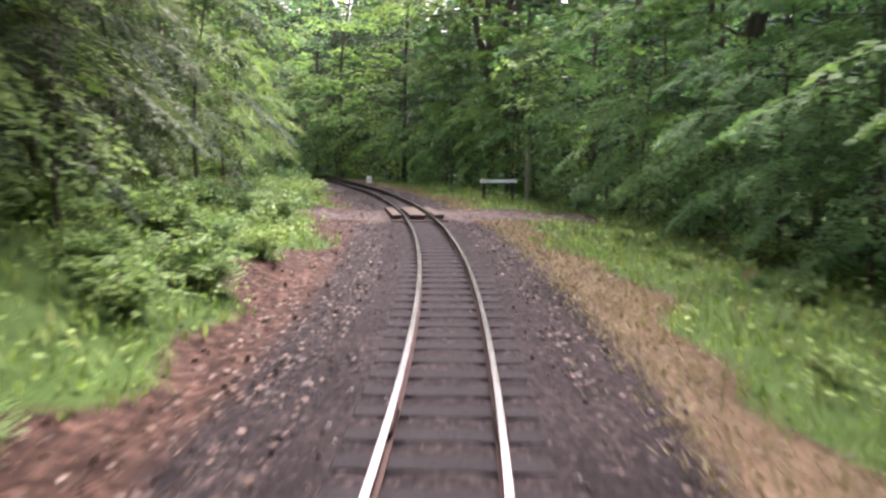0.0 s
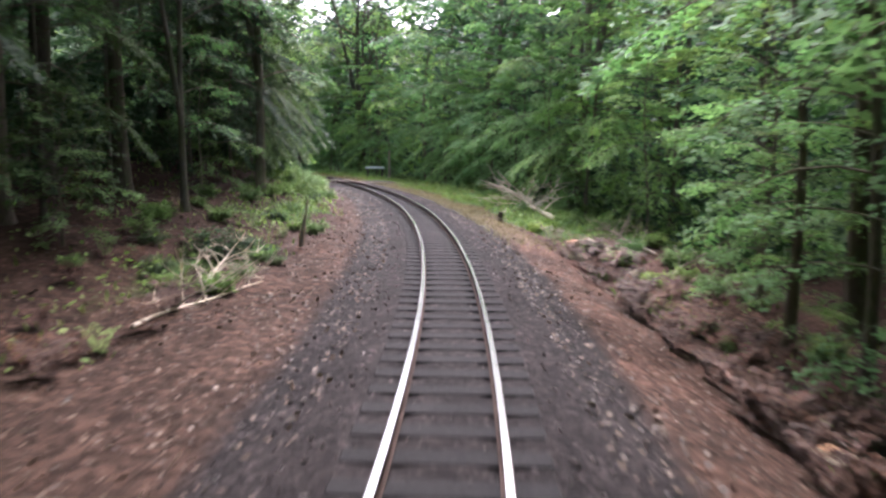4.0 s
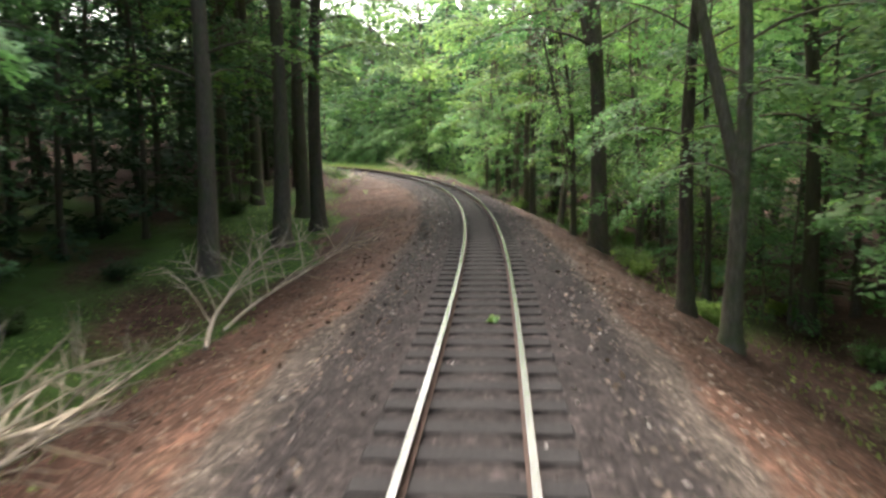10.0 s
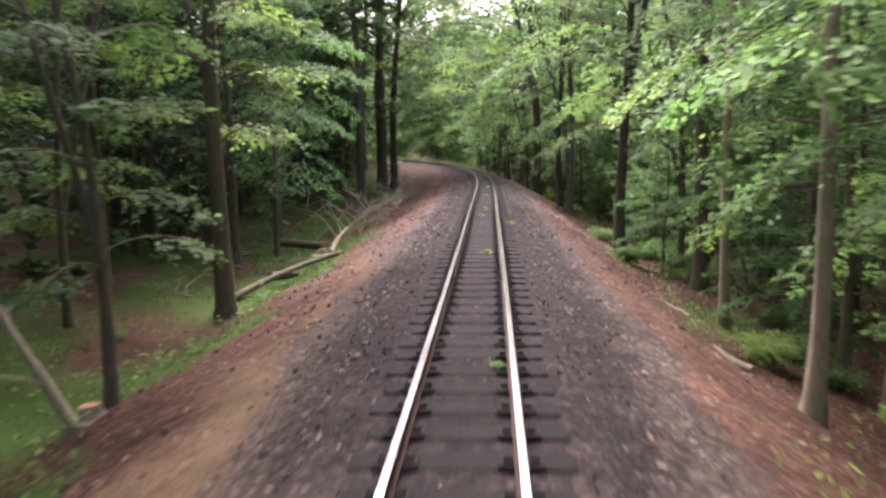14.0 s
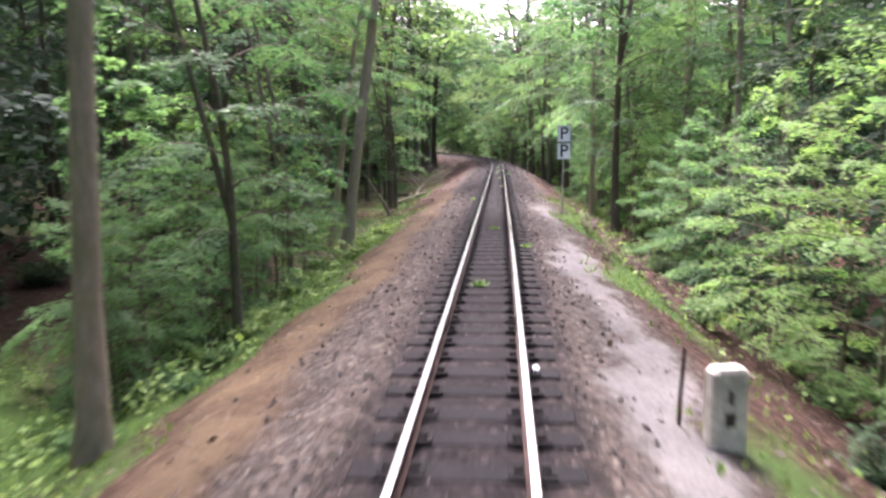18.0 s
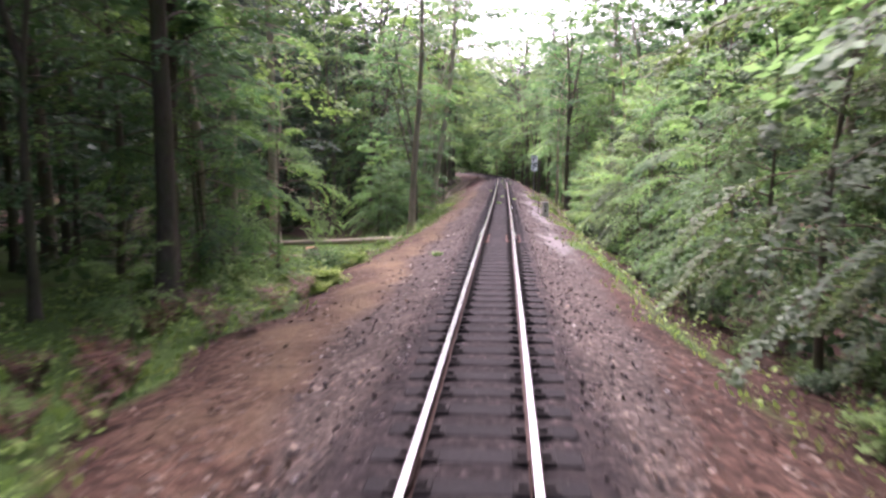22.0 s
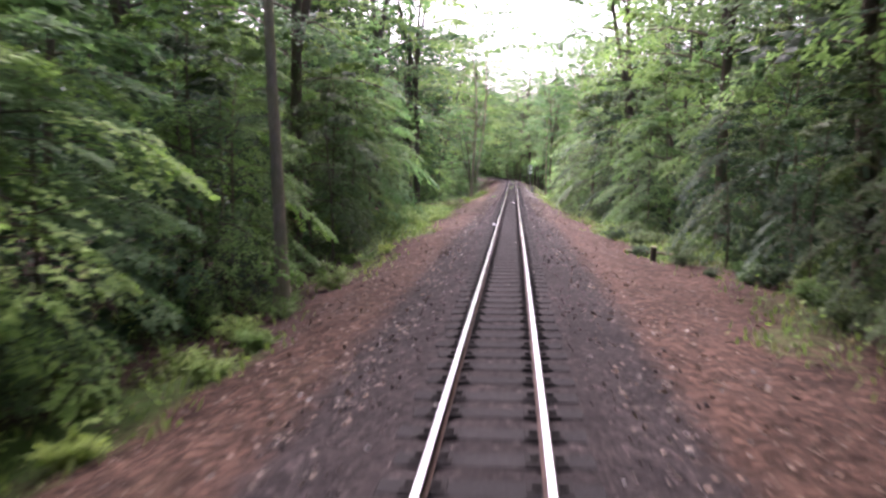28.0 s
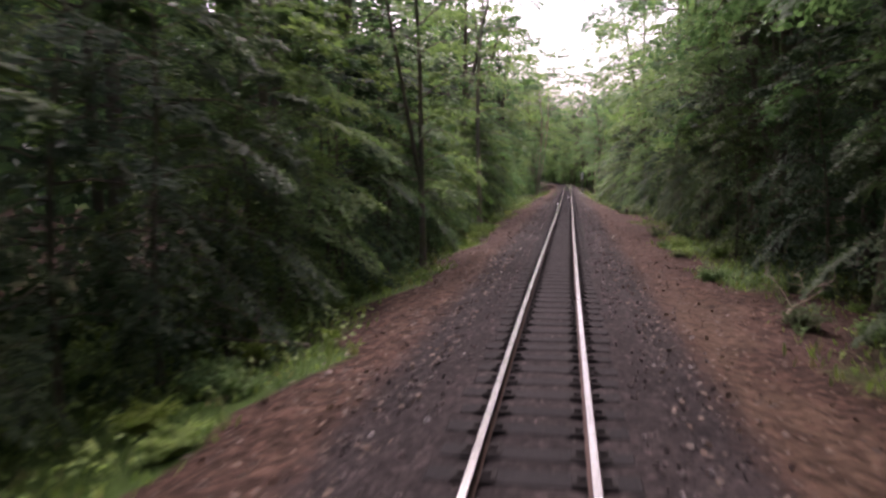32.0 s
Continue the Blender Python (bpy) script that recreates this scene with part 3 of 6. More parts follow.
def build_ground():
    us = np.concatenate([np.arange(-40, 205, 0.5), np.arange(205, 258, 1.5)])
    half = np.concatenate([np.arange(0, 3.0, 0.2), np.arange(3.0, 9, 0.4), np.arange(9, 20, 1.2), [21, 25, 30, 36, 44, 52]])
    ss = np.concatenate([-half[:0:-1], half])
    uu, sg = np.meshgrid(us, ss, indexing="ij")
    dz = ground_dz(uu, sg)
    jit = 0.02 * rng.standard_normal(dz.shape)
    dz = dz + jit * (np.abs(sg) > 0.9)
    under = (np.abs(sg) < 0.8) & ~((uu > 187.5) & (uu < 191))
    dz = np.where(under, dz + np.where(np.abs(sg) < 0.3, 0.009, np.where(np.abs(sg) < 0.55, -0.02, 0.008)), dz)
    v = spot(uu, sg, dz).reshape(-1, 3)
    n, m = uu.shape
    i, j = np.meshgrid(np.arange(n - 1), np.arange(m - 1), indexing="ij")
    q = np.stack([i * m + j, i * m + j + 1, (i + 1) * m + j + 1, (i + 1) * m + j], -1).reshape(-1, 4)
    g = Geo()
    g.add(v, q)
    big = 1800.0
    g.add([(-big, -big, -4.5), (big, -big, -4.5), (big, big, -4.5), (-big, big, -4.5)], [[0, 1, 2, 3]])
    me = g.mesh("ground", [GROUND], True)
    z = zones(uu, sg)
    a = np.abs(sg)
    # Oil along the rails, widened where tree shade is painted onto the ballast.
    band = np.maximum(np.where(a < 0.3, 0.74, np.interp(uu, [42, 52, 64, 98, 104, 122, 132, 150, 160], [0.86, 0.74, 0.58, 0.58, 0.8, 0.8, 0.88, 0.88, 0.95])) * (1 - soft(a, np.interp(uu, [42, 52, 64, 92, 102, 118, 132, 152, 160], [1.25, 1.0, 0.85, 0.85, 1.35, 1.35, 1.4, 1.4, 1.5]), np.interp(uu, [42, 52, 64, 92, 102, 118, 132, 152, 160], [2.4, 1.8, 1.05, 1.05, 2.5, 2.4, 2.1, 2.1, 2.3]))), 0.95 * (1 - soft(np.abs(a - 0.42), 0.12, 0.26))) * ~((uu > 187) & (uu < 191))
    for name, val in zip(("gravel", "green", "grit", "tan", "red", "oil_shade"), (*z, band)):
        at = me.attributes.new(name, "FLOAT", "POINT")
        at.data.foreach_set("value", np.concatenate([val.ravel(), np.full(4, 0.75 if name == "green" else 0.0)]).astype(np.float32))
    tagged(new("ground", me), "woodland railway embankment of ballast, leaf litter and moss", "ground", kind="structure")


build_ground()

# ---- trees ----


def sprays(g, base, way, length, per, leaf, flat=0.35, slot=0):
    """Flat sprays of leaves on twigs: leaves alternate along both sides of each twig."""
    n = len(base)
    up = np.array([0, 0, 1.0])
    side = unit(np.cross(way, up))
    t = (np.arange(per) + 0.6) / per
    t = t[None] + rng.uniform(-0.3, 0.3, (n, per)) / per
    sign = np.where(np.arange(per) % 2, 1.0, -1.0)[None] * np.ones((n, 1))
    p = base[:, None] + way[:, None] * (t * length[:, None])[..., None]
    p[..., 2] -= (0.18 * t ** 2 * length[:, None])
    p += rng.normal(0, 0.025, p.shape)
    along = unit(way[:, None] * 0.55 + side[:, None] * sign[..., None] + rng.normal(0, 0.3, p.shape) * np.array([1, 1, flat]))
    nrm = unit(up + rng.normal(0, flat, p.shape))
    across = unit(np.cross(nrm, along))
    size = leaf * rng.uniform(0.7, 1.3, p.shape[:2])
    g.leaves(p.reshape(-1, 3), along.reshape(-1, 3), across.reshape(-1, 3), size.ravel(), size.ravel() * 0.62, slot)


def fan(g, line, width, n, leaf, flat=0.22, slot=0, twigs=9):
    """A layered beech bough: twigs spread forwards from it in one drooping sheet and carry leaves on both sides."""
    q = np.linspace(0, 1, len(line))
    way = np.gradient(line, axis=0)
    way[:, 2] *= 0.6
    twig = rng.integers(0, 2 * twigs, n)
    side = np.where(twig % 2, 1.0, -1.0)[:, None]
    reach_of = rng.uniform(0.6, 1.25, 2 * twigs)
    drop_of = rng.uniform(0.1, 0.75, 2 * twigs)
    lift_of = rng.normal(0, 0.07, 2 * twigs)
    root = 0.30 + 0.72 * (twig // 2 + 0.5 + rng.uniform(-0.16, 0.16, n)) / twigs
    b = rng.random(n) ** 0.6
    reach = width * (0.3 + 0.7 * np.sin(np.pi * np.clip(root, 0, 1) ** 0.85)) * reach_of[twig]
    p = np.stack([np.interp(root, q, line[:, c]) for c in range(3)], -1)
    fwd = unit(np.stack([np.interp(root, q, way[:, c]) for c in range(3)], -1))
    lat = unit(np.cross(np.array([0, 0, 1.0]), fwd)) * side
    out = unit(0.72 * fwd + 0.7 * lat)
    p = p + out * (b * reach)[:, None] + rng.normal(0, 0.035, (n, 3))
    p[:, 2] += reach * (lift_of[twig] * b - drop_of[twig] * b ** 2)
    p[:, 2] = np.maximum(p[:, 2], 0.08)
    across_way = np.cross(np.array([0, 0, 1.0]), out) * np.where(rng.random(n) < 0.5, 1.0, -1.0)[:, None]
    al = unit(0.6 * out + 0.85 * across_way + np.array([0, 0, -0.25]) + rng.normal(0, 0.25, p.shape))
    nrm = unit(np.array([0, 0, 1.0]) + out * (0.1 + 1.0 * b * drop_of[twig] + 0.2 * b)[:, None] + rng.normal(0, flat, p.shape))
    ac = unit(np.cross(nrm, al))
    size = leaf * rng.uniform(0.75, 1.3, n)
    g.leaves(p, al, ac, size, size * 0.64, slot)


def build_tree(label, bark, leafmat, H, r, low, spread, boughs, per, leaf, lean=0.04, fork=0.0, droop=0.15, coarse=9.0, big=0.26, belly=0.5, width=0.40, lift=0.1, category="tree", name="tree", bare=False):
    """A tapered trunk, boughs that leave it all round, and a fan of leaves on each; belly: where the crown is widest."""
    root = thing(name, label, category, kind="")
    tr = Geo()
    k = np.linspace(0, 1, 12)
    bend = rng.uniform(-1, 1, 2) * lean * H
    wig = rng.uniform(0, 6.28, 2)
    path = np.column_stack([bend[0] * k ** 1.6 + 0.028 * H * np.sin(wig[0] + 6 * k) * k, bend[1] * k ** 1.6 + 0.028 * H * np.sin(wig[1] + 5 * k) * k, k * H])
    rad = r * (1 - 0.86 * k ** 0.9) + r * 0.55 * np.exp(-k * H / 0.28)
    path = np.concatenate([path[:1] + [0, 0, -0.35], path[:1] + [0, 0, 0.12], path[:1] + [0, 0, 0.4], path[1:]])
    rad = np.concatenate([[rad[0] * 1.05], [rad[0] * 0.92], [r * 1.12], rad[1:]])
    tr.tube(path, rad, 9)
    kk = path[:, 2] / H

    def at(h):
        return np.array([np.interp(h / H, kk, path[:, i]) for i in range(3)])

    forks = []
    if fork:
        az = rng.uniform(0, 6.28)
        b0 = at(fork * H)
        q = np.linspace(0, 1, 6)
        out = np.column_stack([np.cos(az) * 0.22 * H * (1 - fork) * q, np.sin(az) * 0.22 * H * (1 - fork) * q, (1 - fork) * H * 0.9 * q])
        forks = b0 + out
        tr.tube(forks, r * (0.72 - 0.62 * q), 7)
    part("trunk", tr, bark, root, smooth=True)
    br, cr = Geo(), Geo()
    for i in range(boughs):
        f = (i + rng.uniform(0, 1)) / boughs
        h = low + (H * 0.97 - low) * f
        az = i * 2.4 + rng.uniform(-0.5, 0.5)
        form = 0.5 + 0.5 * f / belly if f < belly else 1 - 0.72 * ((f - belly) / (1 - belly)) ** 1.4
        size = spread * form * rng.uniform(0.7, 1.15)
        rise = lift + (0.85 - lift) * f + rng.uniform(-0.12, 0.12)
        b0 = at(h)
        if len(forks) and f > 0.5 and i % 3 == 0:
            b0 = forks[rng.integers(1, 6)]
        q = np.linspace(0, 1, 6)
        turn = az + rng.uniform(-0.5, 0.5) * q
        d = np.column_stack([np.cos(turn) * q, np.sin(turn) * q, rise * q - (droop + 0.25 * (1 - f)) * q ** 2.2]) * size
        line = b0 + d
        line[:, 2] = np.maximum(line[:, 2], 0.25)
        far = h > coarse
        br.tube(line[::2] if far else line, (max(0.010, 0.085 * r * (1 - 0.5 * f) + 0.005 * size) * (1 - 0.8 * q) + 0.004)[::2 if far else 1], 4, cap=False)
        if bare:
            for _ in range(4):
                a = rng.uniform(0.3, 0.95)
                p0 = np.array([np.interp(a, q, line[:, c]) for c in range(3)])
                w = unit(rng.normal(0, 1, 3) + [math.cos(az), math.sin(az), 0.2])
                br.tube([p0, p0 + w * size * 0.18, p0 + w * size * 0.33 + [0, 0, -0.03]], [0.012, 0.008, 0.003], 4, cap=False)
            continue
        fan(cr, line, size * width, max(12, int((per // 2 if far else per) * (size / spread) ** 1.3)), big if far else leaf, 0.4 if far else 0.24)
    tagged(part("limb_work", br, bark, root), kind="stuff")
    if not bare:
        part("crown", cr, leafmat, root)
    return root


def build_shrub(label, leafmat, size, stems, per, leaf, name="shrub", category="shrub", bark=None):
    root = thing(name, label, category)
    st, cr = Geo(), Geo()
    tb, tw, tl = [], [], []
    for i in range(stems):
        az = i * 2.4 + rng.uniform(-0.4, 0.4)
        out, h = size * rng.uniform(0.15, 0.75), size * rng.uniform(0.45, 1.05)
        q = np.linspace(0, 1, 5)
        line = np.column_stack([np.cos(az) * out * q ** 1.3, np.sin(az) * out * q ** 1.3, h * (q - 0.22 * q ** 3)])
        st.tube(line[::2], (0.006 + 0.008 * size * (1 - q))[::2], 3, cap=False)
        m = 8
        a = rng.uniform(0.3, 1, m)
        p = np.stack([np.interp(a, q, line[:, c]) for c in range(3)], -1)
        yaw = az + rng.uniform(-1.6, 1.6, m)
        tb.append(p)
        tw.append(unit(np.stack([np.cos(yaw), np.sin(yaw), rng.normal(0.1, 0.3, m)], -1)))
        tl.append(size * rng.uniform(0.15, 0.35, m) + 0.1)
    tagged(part("stem", st, bark or BARK_DARK, root), kind="stuff")
    sprays(cr, np.concatenate(tb), np.concatenate(tw), np.concatenate(tl), per, leaf, 0.5)
    part("foliage", cr, leafmat, root)
    return root


def build_fern(label, leafmat, size, fronds, name="fern", category="fern"):
    root = thing(name, label, category)
    g = Geo()
    for i in range(fronds):
        az = i * 2.4 + rng.uniform(-0.4, 0.4)
        L = size * rng.uniform(0.7, 1.15)
        q = np.linspace(0.12, 1, 14)
        c = np.column_stack([np.cos(az) * L * 0.5 * q, np.sin(az) * L * 0.5 * q, L * (1.55 * q - 0.75 * q ** 2.2)])
        w = np.array([-math.sin(az), math.cos(az), 0])
        for sgn in (-1, 1):
            al = unit(np.tile(w * sgn, (14, 1)) + 0.35 * np.array([math.cos(az), math.sin(az), 0]) + rng.normal(0, 0.1, (14, 3)))
            ac = unit(np.cross(al, np.array([0, 0, 1.0]) + rng.normal(0, 0.2, (14, 3))))
            g.leaves(c, al, ac, L * 0.20 * np.sin(np.pi * np.clip(q * 0.85 + 0.15, 0, 1)) + 0.03, 0.04 * size + 0.012)
    part("foliage", g, leafmat, root)
    return root


kinds = {}


def kind_of(key, ob):
    kinds[key] = [ob, False]


kind_of("beech_a", build_tree("tall beech with grey bark and layered green crown", BARK, LEAF, 18, 0.24, 3.8, 4.8, 30, 420, 0.135, fork=0.2, droop=0.3, lift=0.5, lean=0.06, belly=0.4))
kind_of("beech_b", build_tree("tall straight beech with dark mossy trunk", BARK_DARK, LEAF, 19, 0.22, 3.6, 4.4, 30, 400, 0.135, droop=0.3, lift=0.5, lean=0.07, fork=0.45, belly=0.4))
kind_of("beech_c", build_tree("slender woodland beech with high green crown", BARK, LEAF, 15, 0.13, 2.4, 3.4, 28, 300, 0.125, droop=0.3, lift=0.5, lean=0.12, fork=0.2, belly=0.4))
kind_of("pale", build_tree("slim pale-barked young tree with thin crown", BARK_PALE, LEAF, 13, 0.11, 4.2, 2.8, 22, 260, 0.12, droop=0.3, lift=0.5, lean=0.07))
kind_of("dead", build_tree("dead pale standing tree without leaves", DEADWOOD, LEAF, 8, 0.13, 2.0, 1.7, 16, 5, 0.1, lean=0.10, category="dead tree", name="dead_tree", bare=True))
kind_of("edge_a", build_tree("beech at the wood's edge, leafy down to the ground", BARK_DARK, LEAF, 13, 0.09, 1.5, 4.3, 34, 900, 0.12, lean=0.09, droop=0.42, belly=0.25))
kind_of("edge_b", build_tree("bushy broad-leaved tree with drooping green boughs", BARK_DARK, LEAF, 11, 0.08, 0.4, 4.0, 32, 900, 0.115, lean=0.1, droop=0.55, belly=0.3))
kind_of("edge_dark", build_tree("tree with hanging boughs, shade in its dark-green leaf colour", BARK_DARK, LEAF_DARK, 13, 0.10, 1.5, 4.4, 32, 820, 0.125, lean=0.09, droop=0.6, belly=0.3))
kind_of("edge_fresh", build_tree("leafy tree with sunlight put into its light-green leaf colour", BARK_DARK, LEAF_FRESH_LIT, 12, 0.09, 0.4, 4.2, 32, 900, 0.115, lean=0.09, droop=0.45, belly=0.25))
kind_of("fresh", build_tree("young beech with bright fresh-green foliage", BARK, LEAF_FRESH_LIT, 7.5, 0.07, 0.6, 2.7, 26, 330, 0.10, droop=0.2, belly=0.3, name="sapling", category="sapling"))
kind_of("hanging", build_tree("young beech with light-green boughs hanging over the floor", BARK, LEAF_FRESH_LIT, 10, 0.10, 2.6, 3.6, 24, 520, 0.11, droop=0.5, belly=0.3, lift=0.3))
kind_of("young", build_tree("young beech sapling with layered sprays", BARK, LEAF, 5.0, 0.045, 0.35, 2.1, 22, 260, 0.10, droop=0.2, belly=0.3, name="sapling", category="sapling"))
kind_of("arch", build_tree("tall spreading beech whose boughs arch over the track", BARK_DARK, LEAF, 18, 0.22, 4.6, 7.4, 30, 1000, 0.135, lift=0.5, lean=0.05, fork=0.24, droop=0.3, coarse=13.0, big=0.2, belly=0.35, width=0.34))
kind_of("tall", build_tree("tall spreading tree at the wood's edge with high crown", BARK_DARK, LEAF, 19, 0.2, 4.2, 6.0, 30, 800, 0.135, lift=0.4, lean=0.05, fork=0.3, droop=0.3, coarse=12.0, belly=0.35))
kind_of("far_fresh", build_tree("distant tree with sun and haze in its light-green leaf colour", BARK_DARK, LEAF_FRESH_LIT, 17, 0.15, 0.6, 4.8, 34, 110, 0.28, coarse=99.0, belly=0.3))
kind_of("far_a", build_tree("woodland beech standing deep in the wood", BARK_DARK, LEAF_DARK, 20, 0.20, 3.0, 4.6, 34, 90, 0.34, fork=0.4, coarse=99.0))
kind_of("far_b", build_tree("woodland tree deep in the wood, shade in its dark leaf colour", BARK_DARK, LEAF_DARK, 18, 0.14, 0.8, 4.6, 36, 90, 0.34, coarse=99.0, belly=0.35))
kind_of("far_c", build_tree("light-green tree behind the wood's edge", BARK_DARK, LEAF, 18, 0.15, 0.6, 4.8, 36, 100, 0.32, coarse=99.0, belly=0.35))
kind_of("shrub_a", build_shrub("green hazel shrub beside the track", HERB, 1.9, 26, 9, 0.14))
kind_of("shrub_b", build_shrub("low bramble thicket on the bank", HERB, 1.1, 24, 8, 0.11, name="bramble", category="bramble"))
# The dark shrub carries the shade under the trees in its leaf colour.
kind_of("shrub_dark", build_shrub("undergrowth shrub with shade in its dark-green leaf colour", LEAF_DARK, 1.8, 24, 9, 0.15))
kind_of("nettle", build_shrub("bright green nettle clump beside the track", NETTLE, 0.95, 22, 9, 0.12, name="nettle_clump", category="nettle"))
kind_of("fern", build_fern("green fern on the woodland floor", HERB, 0.75, 11))
kind_of("bracken", build_fern("brown withered bracken on the bank", BRACKEN, 0.65, 8))


DEEP = []


def plant(key, u, s, scale=1.0, turn=None, lean=0.0, lean_to=0.0, group=""):
    """Stands one of the kinds at u, s. The first of each kind is the pattern itself; those deep in the wood are kept for one mass."""
    if key.startswith("edge") and abs(s) >= 9.5:
        key = "far_b" if key == "edge_dark" else "far_fresh" if u > 165 and s > 0 else "far_c"
    ob, used = kinds[key]
    turn = rng.uniform(0, 6.28) if turn is None else turn
    m = stand(u, s, turn, scale, 0.05, lean, lean_to)
    if not used:
        ob.matrix_basis = m
        kinds[key][1] = True
    elif abs(s) > 11.9 and key != "tall" and key[:5] != "shrub":
        DEEP.append((ob, m))
    else:
        ob = copy_thing(ob, m)
    return ob


def deep_trees():
    """All trees that stand deep in the wood, as one mass."""
    g, mats = Geo(), []
    for ob, m in DEEP:
        mm = np.array(m)
        for child in ob.children:
            me = child.data
            if me.materials[0] not in mats:
                mats.append(me.materials[0])
            v = np.empty(3 * len(me.vertices))
            me.vertices.foreach_get("co", v)
            loops = np.empty(len(me.loops), np.int32)
            me.loops.foreach_get("vertex_index", loops)
            start, total = np.empty(len(me.polygons), np.int32), np.empty(len(me.polygons), np.int32)
            me.polygons.foreach_get("loop_start", start)
            me.polygons.foreach_get("loop_total", total)
            f = loops[np.stack([start, start + 1, start + 2, start + np.minimum(3, total - 1)], 1)]
            g.add(v.reshape(-1, 3) @ mm[:3, :3].T + mm[:3, 3], f, mats.index(me.materials[0]))
    tagged(new("deep_wood", g.mesh("deep_wood", mats)), "shaded beeches standing deep in the wood", "woodland", kind="stuff")


TRUNKS = []


def trunk(key, u, s, r, **more):
    """A tree with a trunk of about radius r at breast height."""
    r0 = {"beech_a": 0.24, "beech_b": 0.22, "beech_c": 0.13, "pale": 0.11, "dead": 0.13, "arch": 0.22, "tall": 0.2}[key]
    TRUNKS.append((u, s))
    plant(key, u, s, min(1.55, max(0.6, r / r0)), **more)


# left of the line, from the far end to the near one
trunk("beech_c", 169, -5.0, 0.15)
trunk("beech_b", 164.5, -7.5, 0.20)
trunk("beech_b", 163, -9.5, 0.18)
trunk("beech_c", 164, -5.9, 0.08)
trunk("beech_b", 161, -8.2, 0.16)
trunk("beech_b", 144.1, -6.7, 0.34)
trunk("arch", 140.9, -5.7, 0.29)
trunk("arch", 153.7, -7.5, 0.21)
trunk("beech_b", 156, -9.3, 0.18)
trunk("beech_c", 152.7, -9.6, 0.12)
trunk("beech_b", 138.0, -6.5, 0.33)
trunk("arch", 147.7, -9.3, 0.22)
trunk("beech_b", 134.2, -7.7, 0.32)
trunk("beech_b", 131.5, -12.5, 0.26)
trunk("beech_c", 123, -12.2, 0.16)
trunk("beech_b", 109.6, -6.2, 0.25)
trunk("beech_a", 117.3, -9.3, 0.19)
trunk("beech_c", 103.1, -4.8, 0.06)
trunk("beech_b", 113.2, -11.6, 0.19)
trunk("beech_c", 109.5, -10.1, 0.10)
trunk("beech_c", 92.8, -8.6, 0.15)
trunk("beech_c", 89.4, -5.1, 0.07)
trunk("pale", 96.0, -6.0, 0.14, lean=10, lean_to=1.2)
trunk("pale", 93, -4.6, 0.15, lean=8, lean_to=1.2)
trunk("beech_c", 84.8, -4.4, 0.08)
trunk("pale", 80.5, -4.0, 0.12, lean=4, lean_to=1.5)
trunk("beech_c", 93, -11.1, 0.13)
trunk("pale", 79.5, -9.8, 0.17)
trunk("dead", 75.2, -11.2, 0.16)
trunk("pale", 76.5, -10.2, 0.12)
trunk("beech_b", 66.3, -7.0, 0.26)
trunk("beech_b", 67.5, -7.7, 0.18)
trunk("beech_b", 64.6, -8.6, 0.13)
trunk("dead", 81, -10.5, 0.13)
trunk("beech_b", 58.6, -8.1, 0.28)
trunk("beech_b", 66.7, -11.9, 0.25)
trunk("dead", 70.5, -8.6, 0.14, lean=12, lean_to=0.6)
trunk("pale", 34.8, -4.8, 0.12)
trunk("beech_c", 17.9, -3.9, 0.09)
# right of the line
trunk("beech_b", 160.5, 6.5, 0.13)
trunk("beech_c", 155.3, 6.3, 0.2, lean=5, lean_to=2.5)
trunk("beech_c", 149.5, 5.2, 0.14)
trunk("beech_c", 151.5, 5.6, 0.16)
trunk("beech_a", 144.8, 5.0, 0.2, lean=9, lean_to=2.5)
trunk("beech_c", 141, 4.4, 0.10)
trunk("arch", 138.2, 4.5, 0.24)
trunk("beech_c", 146, 7.2, 0.10)
trunk("beech_b", 130.3, 4.4, 0.20)
trunk("tall", 132.6, 8.4, 0.22)
trunk("beech_a", 128.7, 4.7, 0.25)
trunk("beech_c", 143, 8.0, 0.14)
trunk("tall", 117.2, 4.8, 0.185)
trunk("beech_c", 117.2, 7.0, 0.11)
trunk("beech_c", 114.6, 6.8, 0.20)
trunk("pale", 109.8, 5.7, 0.10)
trunk("beech_c", 117.4, 9.9, 0.12)
trunk("pale", 103.6, 4.5, 0.10)
trunk("beech_c", 131.4, 12, 0.2)
trunk("beech_c", 118.5, 10.4, 0.13)
trunk("beech_b", 99.5, 4.9, 0.20)
trunk("beech_b", 105.8, 7.0, 0.18)
trunk("pale", 104, 8.8, 0.17)
trunk("beech_b", 100.5, 9.6, 0.20)
trunk("pale", 96.5, 8.4, 0.13)
trunk("pale", 95, 9.4, 0.12)
trunk("beech_b", 35.3, 11.1, 0.22)
trunk("beech_b", 30.6, 10.9, 0.26)
trunk("beech_b", 41, 12.5, 0.22)
trunk("beech_b", 26, 12.5, 0.2)

